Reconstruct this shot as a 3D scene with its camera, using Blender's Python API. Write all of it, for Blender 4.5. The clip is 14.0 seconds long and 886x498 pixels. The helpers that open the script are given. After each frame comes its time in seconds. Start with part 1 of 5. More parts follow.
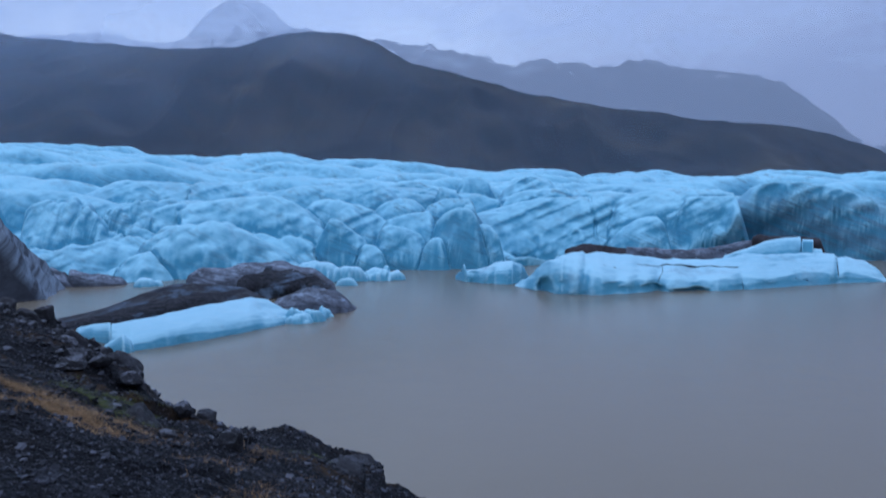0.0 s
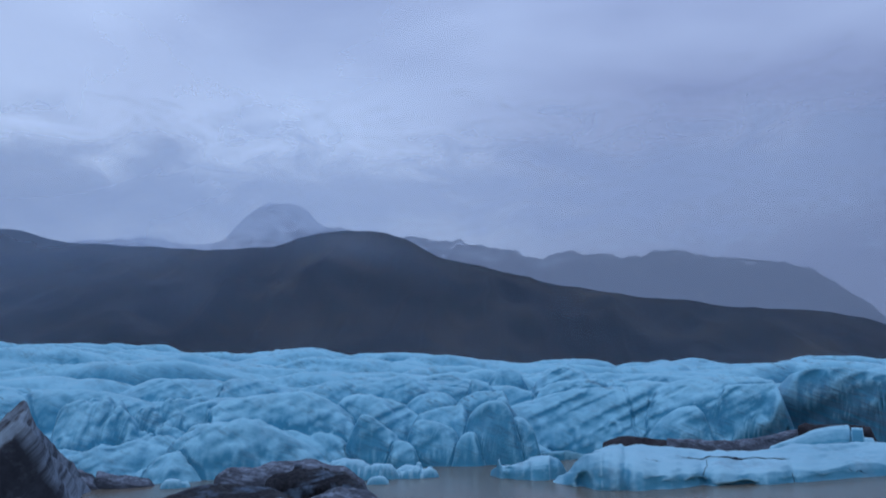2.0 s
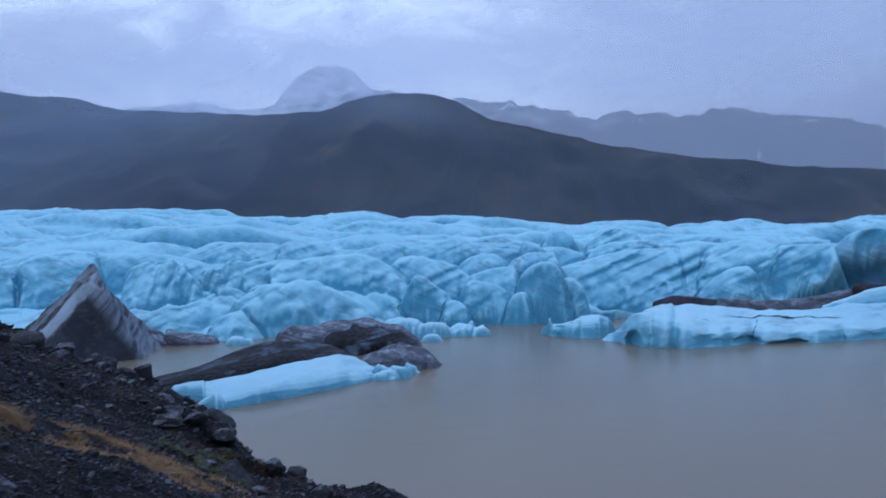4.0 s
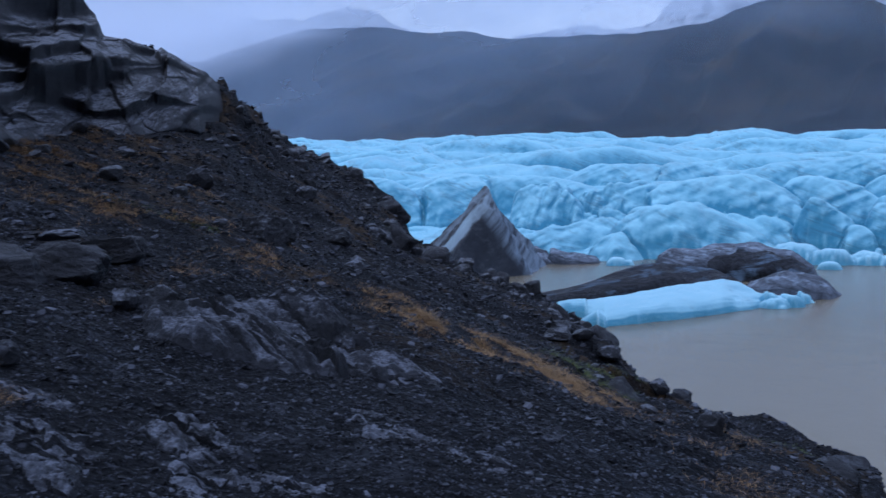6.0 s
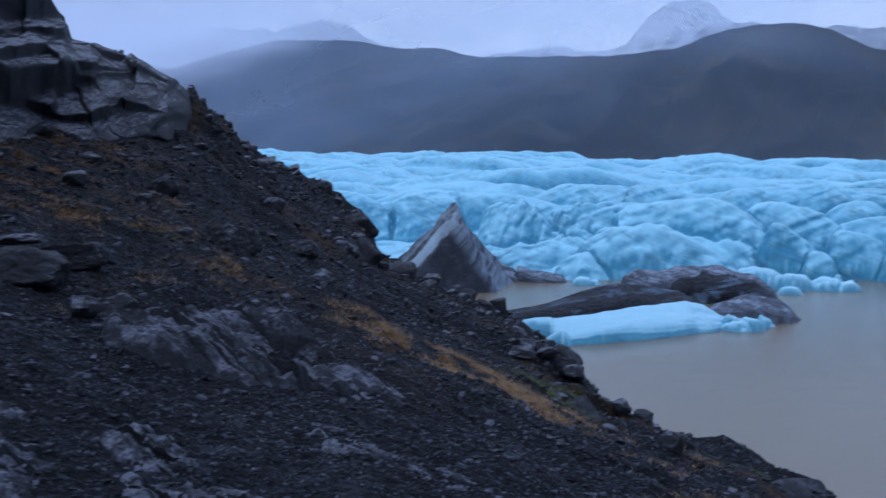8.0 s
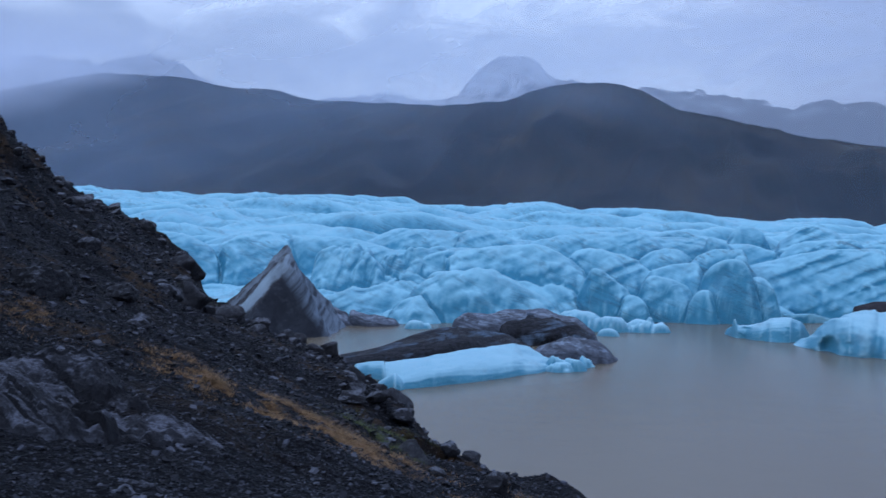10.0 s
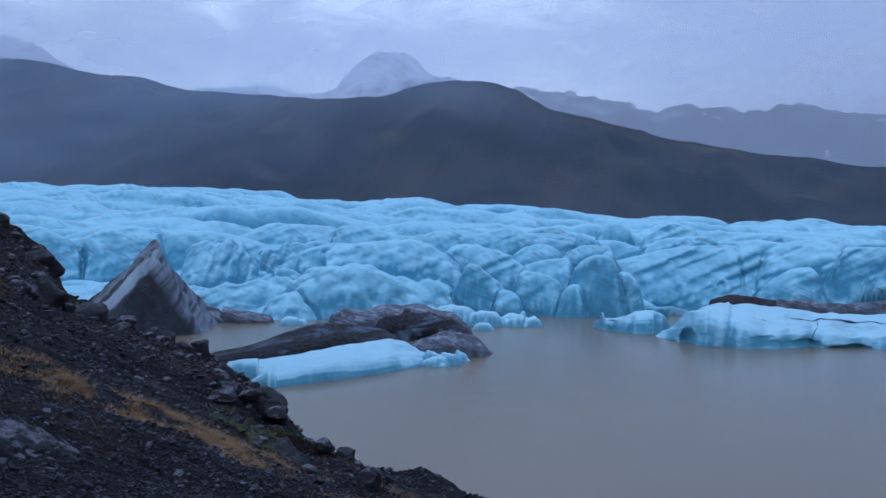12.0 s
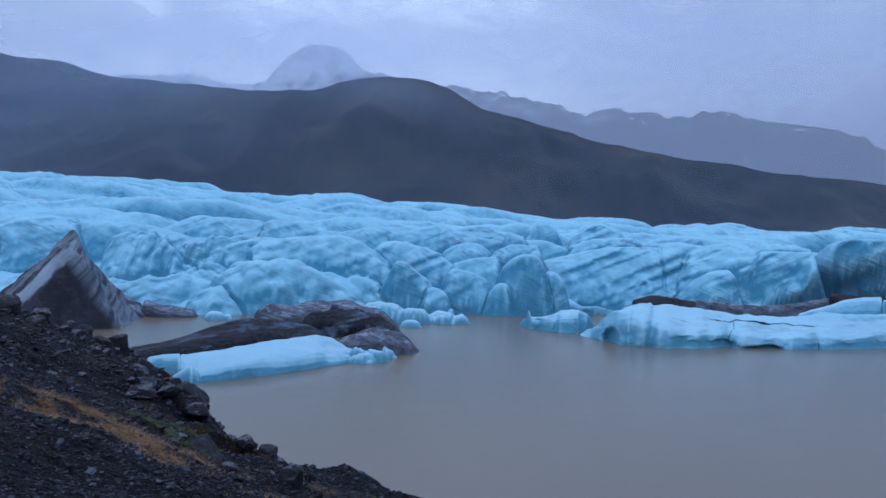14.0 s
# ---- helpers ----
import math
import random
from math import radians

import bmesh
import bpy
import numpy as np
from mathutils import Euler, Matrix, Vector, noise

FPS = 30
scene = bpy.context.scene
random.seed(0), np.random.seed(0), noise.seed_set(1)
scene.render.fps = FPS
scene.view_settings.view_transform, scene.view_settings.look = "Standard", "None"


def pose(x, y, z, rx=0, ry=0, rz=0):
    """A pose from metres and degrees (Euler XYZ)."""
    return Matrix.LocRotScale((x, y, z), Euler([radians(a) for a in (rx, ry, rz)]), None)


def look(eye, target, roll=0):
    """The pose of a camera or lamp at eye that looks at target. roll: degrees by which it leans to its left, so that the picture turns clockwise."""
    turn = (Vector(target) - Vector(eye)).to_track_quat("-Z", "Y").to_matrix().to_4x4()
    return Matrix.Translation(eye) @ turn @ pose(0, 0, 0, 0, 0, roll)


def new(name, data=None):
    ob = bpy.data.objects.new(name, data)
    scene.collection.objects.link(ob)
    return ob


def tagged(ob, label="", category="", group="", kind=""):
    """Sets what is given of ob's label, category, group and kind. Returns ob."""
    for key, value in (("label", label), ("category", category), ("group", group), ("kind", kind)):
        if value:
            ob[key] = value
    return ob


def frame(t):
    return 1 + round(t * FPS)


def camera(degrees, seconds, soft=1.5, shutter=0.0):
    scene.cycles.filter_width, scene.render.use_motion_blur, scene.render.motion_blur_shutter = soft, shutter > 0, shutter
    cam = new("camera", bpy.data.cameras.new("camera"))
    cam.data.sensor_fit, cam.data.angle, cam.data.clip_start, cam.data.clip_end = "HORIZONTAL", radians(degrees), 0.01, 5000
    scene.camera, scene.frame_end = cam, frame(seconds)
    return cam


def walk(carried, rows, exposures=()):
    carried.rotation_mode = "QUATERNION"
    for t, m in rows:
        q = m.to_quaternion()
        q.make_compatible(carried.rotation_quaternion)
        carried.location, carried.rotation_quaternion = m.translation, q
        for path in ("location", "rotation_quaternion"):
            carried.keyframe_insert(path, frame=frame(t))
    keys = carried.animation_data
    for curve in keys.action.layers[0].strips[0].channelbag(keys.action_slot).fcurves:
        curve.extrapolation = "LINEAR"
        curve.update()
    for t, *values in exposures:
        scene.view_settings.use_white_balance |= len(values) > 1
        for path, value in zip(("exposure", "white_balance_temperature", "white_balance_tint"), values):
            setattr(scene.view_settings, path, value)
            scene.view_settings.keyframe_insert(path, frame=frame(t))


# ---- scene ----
EYE = 12.0          # the eye's height over the lagoon
REACH = 0.40        # the camera swings on an arc of this radius round the one who holds it
cam = camera(56.39, 14.0, soft=1.5, shutter=0.4)
TURNS = (  # seconds, yaw, pitch, roll
    (0, 0.00, -3.50, 0.01), (0.5, 0.45, 0.26, -0.13), (1, 1.06, 0.77, 0.10), (1.5, 2.67, 3.08, 0.56),
    (2, 2.21, 9.80, 1.01), (2.2, 2.51, 10.50, 0.57), (4.3, 7.54, -1.02, 1.81), (4.5, 10.82, -1.72, 1.63),
    (5, 20.64, -4.25, 2.82), (5.5, 26.67, -4.98, 2.12), (6, 31.58, -4.36, 1.75), (6.5, 35.08, -5.09, 1.55),
    (7, 39.11, -5.47, 1.39), (7.5, 35.23, -5.14, 1.74), (8, 29.45, -3.32, 0.06), (8.5, 24.59, -3.59, -0.85),
    (8.7, 24.04, -3.05, -1.12), (10.8, 13.22, 0.36, -0.04), (11, 12.15, 0.25, -0.04), (11.5, 10.17, 0.27, -0.69),
    (12, 9.51, -0.43, -0.89), (12.5, 7.41, -1.05, -1.34), (13, 5.62, -0.64, -1.82), (13.5, 4.54, -0.72, -1.83),
    (14, 4.63, -0.50, -2.04))
walk(cam, [(t, pose(-REACH * math.sin(radians(yaw)), REACH * math.cos(radians(yaw)), EYE, 90 + pitch, roll, yaw))
           for t, yaw, pitch, roll in TURNS],
     exposures=((0.0, 0.04), (0.6, -0.05), (1.0, -0.07), (1.5, -0.05), (2.0, -0.53), (2.4, -0.55), (3.6, -0.1), (4.3, -0.05), (5.0, -0.05), (6.0, 0.12), (7.0, 0.3), (7.5, 0.22), (8.5, 0.03), (10.0, -0.08), (11.0, -0.13), (12.5, -0.07), (14.0, -0.05)))

# ---------------------------------------------------------------- world and light
world = bpy.data.worlds.new("overcast_sky")
scene.world = world
world.use_nodes = True
wn, wl = world.node_tree.nodes, world.node_tree.links
wn.clear()


def wnode(kind, **values):
    n = wn.new(kind)
    for k, v in values.items():
        n.inputs[k].default_value = v
    return n


sky = wn.new("ShaderNodeTexSky")
sky.sky_type, sky.sun_disc, sky.sun_elevation, sky.sun_rotation = "NISHITA", False, radians(38), radians(-35)
tex = wn.new("ShaderNodeTexCoord")
sep = wn.new("ShaderNodeSeparateXYZ")
wl.new(tex.outputs["Generated"], sep.inputs[0])
squash = wn.new("ShaderNodeMapping")
squash.inputs["Scale"].default_value = (1.0, 1.0, 2.6)
wl.new(tex.outputs["Generated"], squash.inputs[0])
puff = wnode("ShaderNodeTexNoise", Scale=1.7, Detail=4.0, Roughness=0.48, Distortion=0.3)
wl.new(squash.outputs[0], puff.inputs["Vector"])
ramp = wn.new("ShaderNodeValToRGB")       # the cloud deck: dull lavender where thick, paler where thin
ramp.color_ramp.elements[0].position, ramp.color_ramp.elements[1].position = 0.26, 0.86
ramp.color_ramp.elements[0].color = (0.193, 0.25, 0.462, 1)
ramp.color_ramp.elements[1].color = (0.51, 0.66, 0.97, 1)
thin = wn.new("ShaderNodeMath")            # the cloud is thinner towards the left of the valley
thin.operation = "MULTIPLY_ADD"
thin.inputs[1].default_value = -0.70
overhead = wn.new("ShaderNodeMapRange")
overhead.interpolation_type = "SMOOTHSTEP"
for key, value in (("From Min", 0.22), ("From Max", 0.50), ("To Min", 1.15), ("To Max", 0.15)):
    overhead.inputs[key].default_value = value
wl.new(sep.outputs["Z"], overhead.inputs["Value"])
west = wn.new("ShaderNodeMath")
west.operation = "MULTIPLY"
wl.new(sep.outputs["X"], west.inputs[0])
wl.new(overhead.outputs[0], west.inputs[1])
wl.new(west.outputs[0], thin.inputs[0])
wl.new(puff.outputs["Fac"], thin.inputs[2])
wl.new(thin.outputs[0], ramp.inputs[0])
lift = wn.new("ShaderNodeFloatCurve")     # an overcast sky is brighter towards the zenith
curve = lift.mapping.curves[0]
curve.points[0].location, curve.points[1].location = (0.0, 0.30), (1.0, 0.86)
for at in ((0.10, 0.325), (0.18, 0.405), (0.30, 0.54), (0.5, 0.66)):
    curve.points.new(*at)
lift.mapping.update()
wl.new(sep.outputs["Z"], lift.inputs["Value"])
raise_by = wn.new("ShaderNodeMath")
raise_by.operation = "MULTIPLY"
raise_by.inputs[1].default_value = 3.0
wl.new(lift.outputs[0], raise_by.inputs[0])
deck = wn.new("ShaderNodeVectorMath")
deck.operation = "SCALE"
wl.new(ramp.outputs[0], deck.inputs[0])
wl.new(raise_by.outputs[0], deck.inputs["Scale"])
dim = wn.new("ShaderNodeVectorMath")
dim.operation = "SCALE"
dim.inputs["Scale"].default_value = 0.06
wl.new(sky.outputs[0], dim.inputs[0])
blend = wn.new("ShaderNodeMix")
blend.data_type = "RGBA"
blend.inputs["Factor"].default_value = 0.9
wl.new(dim.outputs[0], blend.inputs["A"])
wl.new(deck.outputs[0], blend.inputs["B"])
back = wnode("ShaderNodeBackground", Strength=1.0)
wl.new(blend.outputs["Result"], back.inputs["Color"])
out = wn.new("ShaderNodeOutputWorld")
wl.new(back.outputs[0], out.inputs["Surface"])

sun = new("sun", bpy.data.lights.new("sun", "SUN"))
sun.data.energy, sun.data.angle, sun.data.color = 0.35, radians(40), (1.0, 0.98, 0.95)
sun.matrix_world = look((60, 40, 120), (0, 120, 0))


# ---------------------------------------------------------------- noise on arrays
def lattice(ix, iy, iz, seed):
    h = (ix * 374761393 + iy * 668265263 + iz * 2147483647 + seed * 974634777) & 0xFFFFFFFF
    h = ((h ^ (h >> 13)) * 1274126177) & 0xFFFFFFFF
    h = ((h ^ (h >> 16)) * 2246822519) & 0xFFFFFFFF
    return ((h ^ (h >> 15)) & 0xFFFFFF) / float(0xFFFFFF)


def value_noise(x, y, z=0.0, seed=0):
    x, y, z = np.broadcast_arrays(np.asarray(x, float), np.asarray(y, float), np.asarray(z, float))
    fx, fy, fz = np.floor(x), np.floor(y), np.floor(z)
    ix, iy, iz = fx.astype(np.int64), fy.astype(np.int64), fz.astype(np.int64)
    u, v, w = x - fx, y - fy, z - fz
    u, v, w = (q * q * q * (q * (q * 6 - 15) + 10) for q in (u, v, w))
    total = 0
    for dx in (0, 1):
        for dy in (0, 1):
            for dz in (0, 1):
                total = total + lattice(ix + dx, iy + dy, iz + dz, seed) * np.where(dx, u, 1 - u) * np.where(dy, v, 1 - v) * np.where(dz, w, 1 - w)
    return total * 2 - 1


def fbm(x, y, z=0.0, octaves=4, seed=0, gain=0.5, ridged=False):
    total, amp = 0, 1.0
    for o in range(octaves):
        n = value_noise(x * 2.03 ** o + 7.1 * o, y * 2.03 ** o - 3.7 * o, np.asarray(z, float) * 2.03 ** o, seed + o)
        total = total + amp * ((1 - 2 * np.abs(n)) if ridged else n)
        amp *= gain
    return total


def cells(u, v, seed, jitter=0.8, tilt=0.5, spread=0.5, round_off=1.3):
    """Overlapping tilted domes, one to a cell of a jittered grid; they meet in sharp creases."""
    iu, iv = np.floor(u).astype(np.int64), np.floor(v).astype(np.int64)
    best = np.full(np.shape(u), -9.0)
    for du in (-1, 0, 1):
        for dv in (-1, 0, 1):
            cu, cv = iu + du, iv + dv
            a, b = u - (cu + 0.5 + jitter * (lattice(cu, cv, 1, seed) - 0.5)), v - (cv + 0.5 + jitter * (lattice(cu, cv, 2, seed) - 0.5))
            h = spread * (lattice(cu, cv, 3, seed) - 0.5) + tilt * (a * (lattice(cu, cv, 4, seed) - 0.3) + b * (lattice(cu, cv, 5, seed) - 0.7))
            best = np.maximum(best, h - round_off * (a * a + b * b) ** 0.9)
    return best


def joints(u, v, seed, depth, lean, ledge, soft=24.0, crack=0.15, warp=0.06):
    """Broken blocks: each cell of a jittered grid is one flat face with its own depth and tilt, and steps to its neighbours."""
    u = u + warp * fbm(u * 1.3, v * 1.3, 0, 2, seed + 5)
    v = v + warp * fbm(u * 1.1 + 9, v * 1.1, 0, 2, seed + 6)
    iu, iv = np.floor(u).astype(np.int64), np.floor(v).astype(np.int64)
    reach, faces = [], []
    for du in (-1, 0, 1):
        for dv in (-1, 0, 1):
            cu, cv = iu + du, iv + dv
            a, b = u - (cu + 0.5 + 0.8 * (lattice(cu, cv, 1, seed) - 0.5)), v - (cv + 0.5 + 0.8 * (lattice(cu, cv, 2, seed) - 0.5))
            skew = 0.9 * (lattice(cu, cv, 6, seed) - 0.5)
            reach.append(np.maximum(np.abs(a + skew * b), np.abs(b - skew * a)) + 0.25 * np.hypot(a, b))
            faces.append(depth * (lattice(cu, cv, 3, seed) - 0.5) + lean * a * (lattice(cu, cv, 4, seed) - 0.5) - ledge * b * (0.3 + lattice(cu, cv, 5, seed)))
    reach, faces = np.array(reach), np.array(faces)
    weight = np.exp(-soft * (reach - reach.min(0)))
    two = np.sort(reach, axis=0)[:2]
    return (faces * weight).sum(0) / weight.sum(0) - crack * depth * np.exp(-((two[1] - two[0]) / 0.045) ** 2)


def smooth(a, b, x):
    q = np.clip((x - a) / (b - a), 0, 1)
    return q * q * (3 - 2 * q)


def polar(az, r):
    """Degrees counted to the left of straight ahead, metres -> x, y."""
    return -r * np.sin(np.radians(az)), r * np.cos(np.radians(az))


def place(az, r):
    x, y = polar(az, r)
    return float(x), float(y)


# ---------------------------------------------------------------- mesh helpers
def mesh_from(name, verts, quads, smooth_faces=True):
    verts, quads = np.asarray(verts, np.float32).reshape(-1, 3), np.asarray(quads, np.int32)
    me, k = bpy.data.meshes.new(name), quads.shape[1]
    me.vertices.add(len(verts))
    me.vertices.foreach_set("co", verts.ravel())
    me.loops.add(quads.size)
    me.loops.foreach_set("vertex_index", quads.ravel())
    me.polygons.add(len(quads))
    me.polygons.foreach_set("loop_start", np.arange(0, quads.size, k, dtype=np.int32))
    me.polygons.foreach_set("use_smooth", np.full(len(quads), smooth_faces))
    me.update()
    me.validate()
    return me


def grid_faces(n, m, keep=None):
    i = np.arange(n * m).reshape(n, m)
    q = np.stack([i[:-1, :-1], i[1:, :-1], i[1:, 1:], i[:-1, 1:]], -1).reshape(-1, 4)
    return q if keep is None else q[keep.reshape(-1)[q].any(1)]


def sheet(name, x, y, z, material, keep=None, parent=None, flip=False):
    q = grid_faces(*np.shape(x), keep)
    if flip:
        q = q[:, ::-1]
    used = np.unique(q)
    back_to = np.zeros(np.size(x), np.int32)
    back_to[used] = np.arange(len(used))
    me = mesh_from(name, np.stack([x, y, z], -1).reshape(-1, 3)[used], back_to[q])
    me.materials.append(material)
    ob = new(name, me)
    ob.parent = parent
    return ob


# ---------------------------------------------------------------- materials
def material(name, build, rough=0.7, spec=0.3):
    m = bpy.data.materials.new(name)
    m.use_nodes = True
    nt = m.node_tree
    b = nt.nodes["Principled BSDF"]
    b.inputs["Roughness"].default_value = rough
    b.inputs["Specular IOR Level"].default_value = spec
    build(Nodes(nt), b)
    return m


class Nodes:
    def __init__(self, nt):
        self.nt = nt

    def add(self, kind, **values):
        n = self.nt.nodes.new(kind)
        for k, v in values.items():
            self.set(n, k.replace("_", " "), v)
        return n

    def set(self, n, key, v):
        if isinstance(v, bpy.types.NodeSocket):
            self.nt.links.new(v, n.inputs[key])
        else:
            n.inputs[key].default_value = v

    def coords(self, scale=(1, 1, 1), turn=(0, 0, 0), local=False):
        c = self.add("ShaderNodeTexCoord").outputs["Object"] if local else self.add("ShaderNodeNewGeometry").outputs["Position"]
        c = self.add("ShaderNodeMapping", Vector=c, Rotation=tuple(radians(a) for a in turn)).outputs[0]
        return self.add("ShaderNodeMapping", Vector=c, Scale=scale).outputs[0]

    def noise(self, at, scale, detail=4.0, rough=0.55, distort=0.0):
        return self.add("ShaderNodeTexNoise", Vector=at, Scale=scale, Detail=detail, Roughness=rough, Distortion=distort).outputs["Fac"]

    def ramp(self, fac, *stops):
        n = self.add("ShaderNodeValToRGB", Fac=fac)
        e = n.color_ramp.elements
        while len(e) < len(stops):
            e.new(0.5)
        for el, (p, c) in zip(e, stops):
            el.position = p
            el.color = (c, c, c, 1) if isinstance(c, (int, float)) else (*c, 1)
        return n.outputs[0]

    def mix(self, fac, a, b, how="MIX"):
        n = self.add("ShaderNodeMix")
        n.data_type, n.blend_type = "RGBA", how
        for key, v in (("Factor", fac), ("A", a), ("B", b)):
            v = (*v, 1) if isinstance(v, tuple) and len(v) == 3 else v
            self.set(n, key, v)
        return n.outputs["Result"]

    def math(self, how, a, b=0.0):
        n = self.add("ShaderNodeMath")
        n.operation = how
        self.set(n, 0, a)
        self.set(n, 1, b)
        return n.outputs[0]

    def bump(self, height, strength, distance, normal=None):
        n = self.add("ShaderNodeBump", Height=height, Strength=strength, Distance=distance)
        if normal is not None:
            self.set(n, "Normal", normal)
        return n.outputs[0]

    def along(self, axis, start=0.0):
        """How far the surface point lies along a direction of the world."""
        d = self.add("ShaderNodeVectorMath")
        d.operation = "DOT_PRODUCT"
        self.set(d, 0, self.add("ShaderNodeNewGeometry").outputs["Position"])
        d.inputs[1].default_value = axis
        return self.math("SUBTRACT", d.outputs["Value"], start)

    def up(self):
        return self.add("ShaderNodeSeparateXYZ", Vector=self.add("ShaderNodeNewGeometry").outputs["Normal"]).outputs["Z"]


TILT = (-6, -22, 0)        # how the layers of the glacier lie


def ice_nodes(deep, pale, streak, streak_amount, dirt, dirt_amount, scale=1.0, mottle=0.55, ash_shade=False):
    """Weathered blue ice with shading put into its colour: tops and rims paler, steep sides deeper; thin torn lines of
    ash along its layers.
    """
    def build(n, b):
        at = n.coords()
        big, fine = n.noise(at, 0.035 * scale, 4.0), n.noise(at, 0.5 * scale, 6.0, 0.58)
        # up-facing ice painted paler, as light from above would leave it
        top_light = n.math("ADD", n.ramp(n.up(), (0.25, 0.0), (0.95, 0.75)), n.math("MULTIPLY", n.math("SUBTRACT", fine, 0.5), mottle))
        col = n.mix(n.ramp(top_light, (0.18, 0.0), (0.68, 1.0)), deep, pale)
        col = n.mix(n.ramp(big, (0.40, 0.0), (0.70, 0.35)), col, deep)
        # convex edges painted paler for the bright lines of the crests
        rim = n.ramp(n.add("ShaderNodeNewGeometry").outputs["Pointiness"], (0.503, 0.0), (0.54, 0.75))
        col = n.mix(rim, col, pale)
        layers = n.noise(n.coords((0.07, 0.11, 0.9), TILT), 1.0 * scale, 6.0, 0.66, 0.3)
        patch = n.ramp(n.noise(at, 0.06 * scale, 5.0, 0.6), (0.44, 0.0), (0.66, 1.0))
        torn = n.ramp(n.noise(n.coords((0.16, 0.25, 0.5), TILT), 1.0 * scale, 4.0, 0.6), (0.44, 0.0), (0.62, 1.0))
        band = n.ramp(layers, (0.46, 0.0), (0.50, 1.0), (0.515, 1.0), (0.55, 0.0))
        col = n.mix(n.math("MULTIPLY", n.math("MULTIPLY", band, n.math("MULTIPLY", patch, torn)), streak_amount), col, streak)
        thin = n.ramp(n.noise(n.coords((0.05, 0.08, 1.7), TILT), 1.0 * scale, 5.0, 0.64, 0.15), (0.45, 0.0), (0.485, 1.0), (0.50, 1.0), (0.535, 0.0))
        flank = n.ramp(n.up(), (0.35, 1.0), (0.85, 0.15))
        col = n.mix(n.math("MULTIPLY", n.math("MULTIPLY", thin, n.math("MULTIPLY", torn, flank)), streak_amount * 0.75), col, streak)
        hair = n.ramp(n.noise(n.coords((0.10, 0.16, 4.2), TILT), 1.0 * scale, 6.0, 0.68, 0.2), (0.44, 0.0), (0.49, 1.0), (0.50, 1.0), (0.55, 0.0))
        col = n.mix(n.math("MULTIPLY", n.math("MULTIPLY", hair, flank), streak_amount * 0.35), col, deep)
        grit = n.ramp(n.noise(at, 0.11 * scale, 8.0, 0.70), (0.55, 0.0), (0.70, 1.0))
        col = n.mix(n.math("MULTIPLY", grit, dirt_amount), col, dirt)
        if ash_shade:                                                # ash and the hollow's shade painted grey, low down at the east end
            east = n.math("MULTIPLY", n.ramp(n.math("MULTIPLY", n.along((1, 0, -0.75)), 0.01), (0.46, 0.0), (0.495, 1.0)), n.ramp(n.math("MULTIPLY", n.along((0, 0, 1)), 0.05), (0.45, 1.0), (0.70, 0.0)))
            col = n.mix(n.math("MULTIPLY", east, n.ramp(layers, (0.40, 0.10), (0.58, 0.65))), col, (0.10, 0.165, 0.225))
        n.set(b, "Base Color", col)
        n.set(b, "Roughness", n.ramp(fine, (0.3, 0.38), (0.7, 0.62)))
        n.set(b, "Normal", n.bump(n.noise(at, 2.6 * scale, 8.0, 0.70), 0.75, 0.30, n.bump(layers, 0.10 + 0.30 * streak_amount, 0.5)))
    return build


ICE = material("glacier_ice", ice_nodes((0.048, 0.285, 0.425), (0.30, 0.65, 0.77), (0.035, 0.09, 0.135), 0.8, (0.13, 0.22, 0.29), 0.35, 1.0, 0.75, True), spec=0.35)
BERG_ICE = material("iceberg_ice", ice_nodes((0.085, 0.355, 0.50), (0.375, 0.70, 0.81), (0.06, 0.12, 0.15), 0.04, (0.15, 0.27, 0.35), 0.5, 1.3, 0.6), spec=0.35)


def dirty_nodes(n, b):
    at = n.coords()
    spots = n.noise(at, 0.5, 7.0, 0.66)
    layers = n.noise(n.coords((0.10, 0.10, 1.6), (0, 8, 12)), 0.9, 5.0, 0.6, 0.3)
    col = n.mix(n.ramp(n.noise(at, 2.5, 6.0), (0.35, 0.0), (0.65, 1.0)), (0.0066, 0.0074, 0.0095), (0.025, 0.0275, 0.035))
    bare = n.math("MULTIPLY", n.ramp(spots, (0.46, 0.0), (0.62, 0.7)), n.ramp(layers, (0.48, 0.0), (0.55, 1.0)))
    col = n.mix(bare, col, (0.12, 0.18, 0.25))
    n.set(b, "Base Color", col)
    n.set(b, "Roughness", n.ramp(spots, (0.3, 0.45), (0.7, 0.75)))
    n.set(b, "Normal", n.bump(n.noise(at, 3.0, 8.0, 0.68), 0.7, 0.25))


DIRTY = material("debris_covered_ice", dirty_nodes, 0.7, 0.12)


def red_nodes(n, b):
    at = n.coords()
    n.set(b, "Base Color", n.mix(n.ramp(n.noise(at, 0.6, 8.0, 0.68), (0.38, 0.0), (0.64, 1.0)), (0.016, 0.0145, 0.017), (0.050, 0.046, 0.052)))
    n.set(b, "Normal", n.bump(n.noise(at, 2.5, 8.0, 0.66), 0.6, 0.25))


RED_GRIT = material("reddish_grit", red_nodes, 0.7, 0.12)


def crack_nodes(n, b):
    n.set(b, "Base Color", n.mix(n.noise(n.coords(), 3.0, 5.0), (0.006, 0.010, 0.015), (0.04, 0.07, 0.10)))


# colour of the dark strips that stand for shade in the cracks
CRACK = material("crack_shade", crack_nodes, 0.7, 0.1)


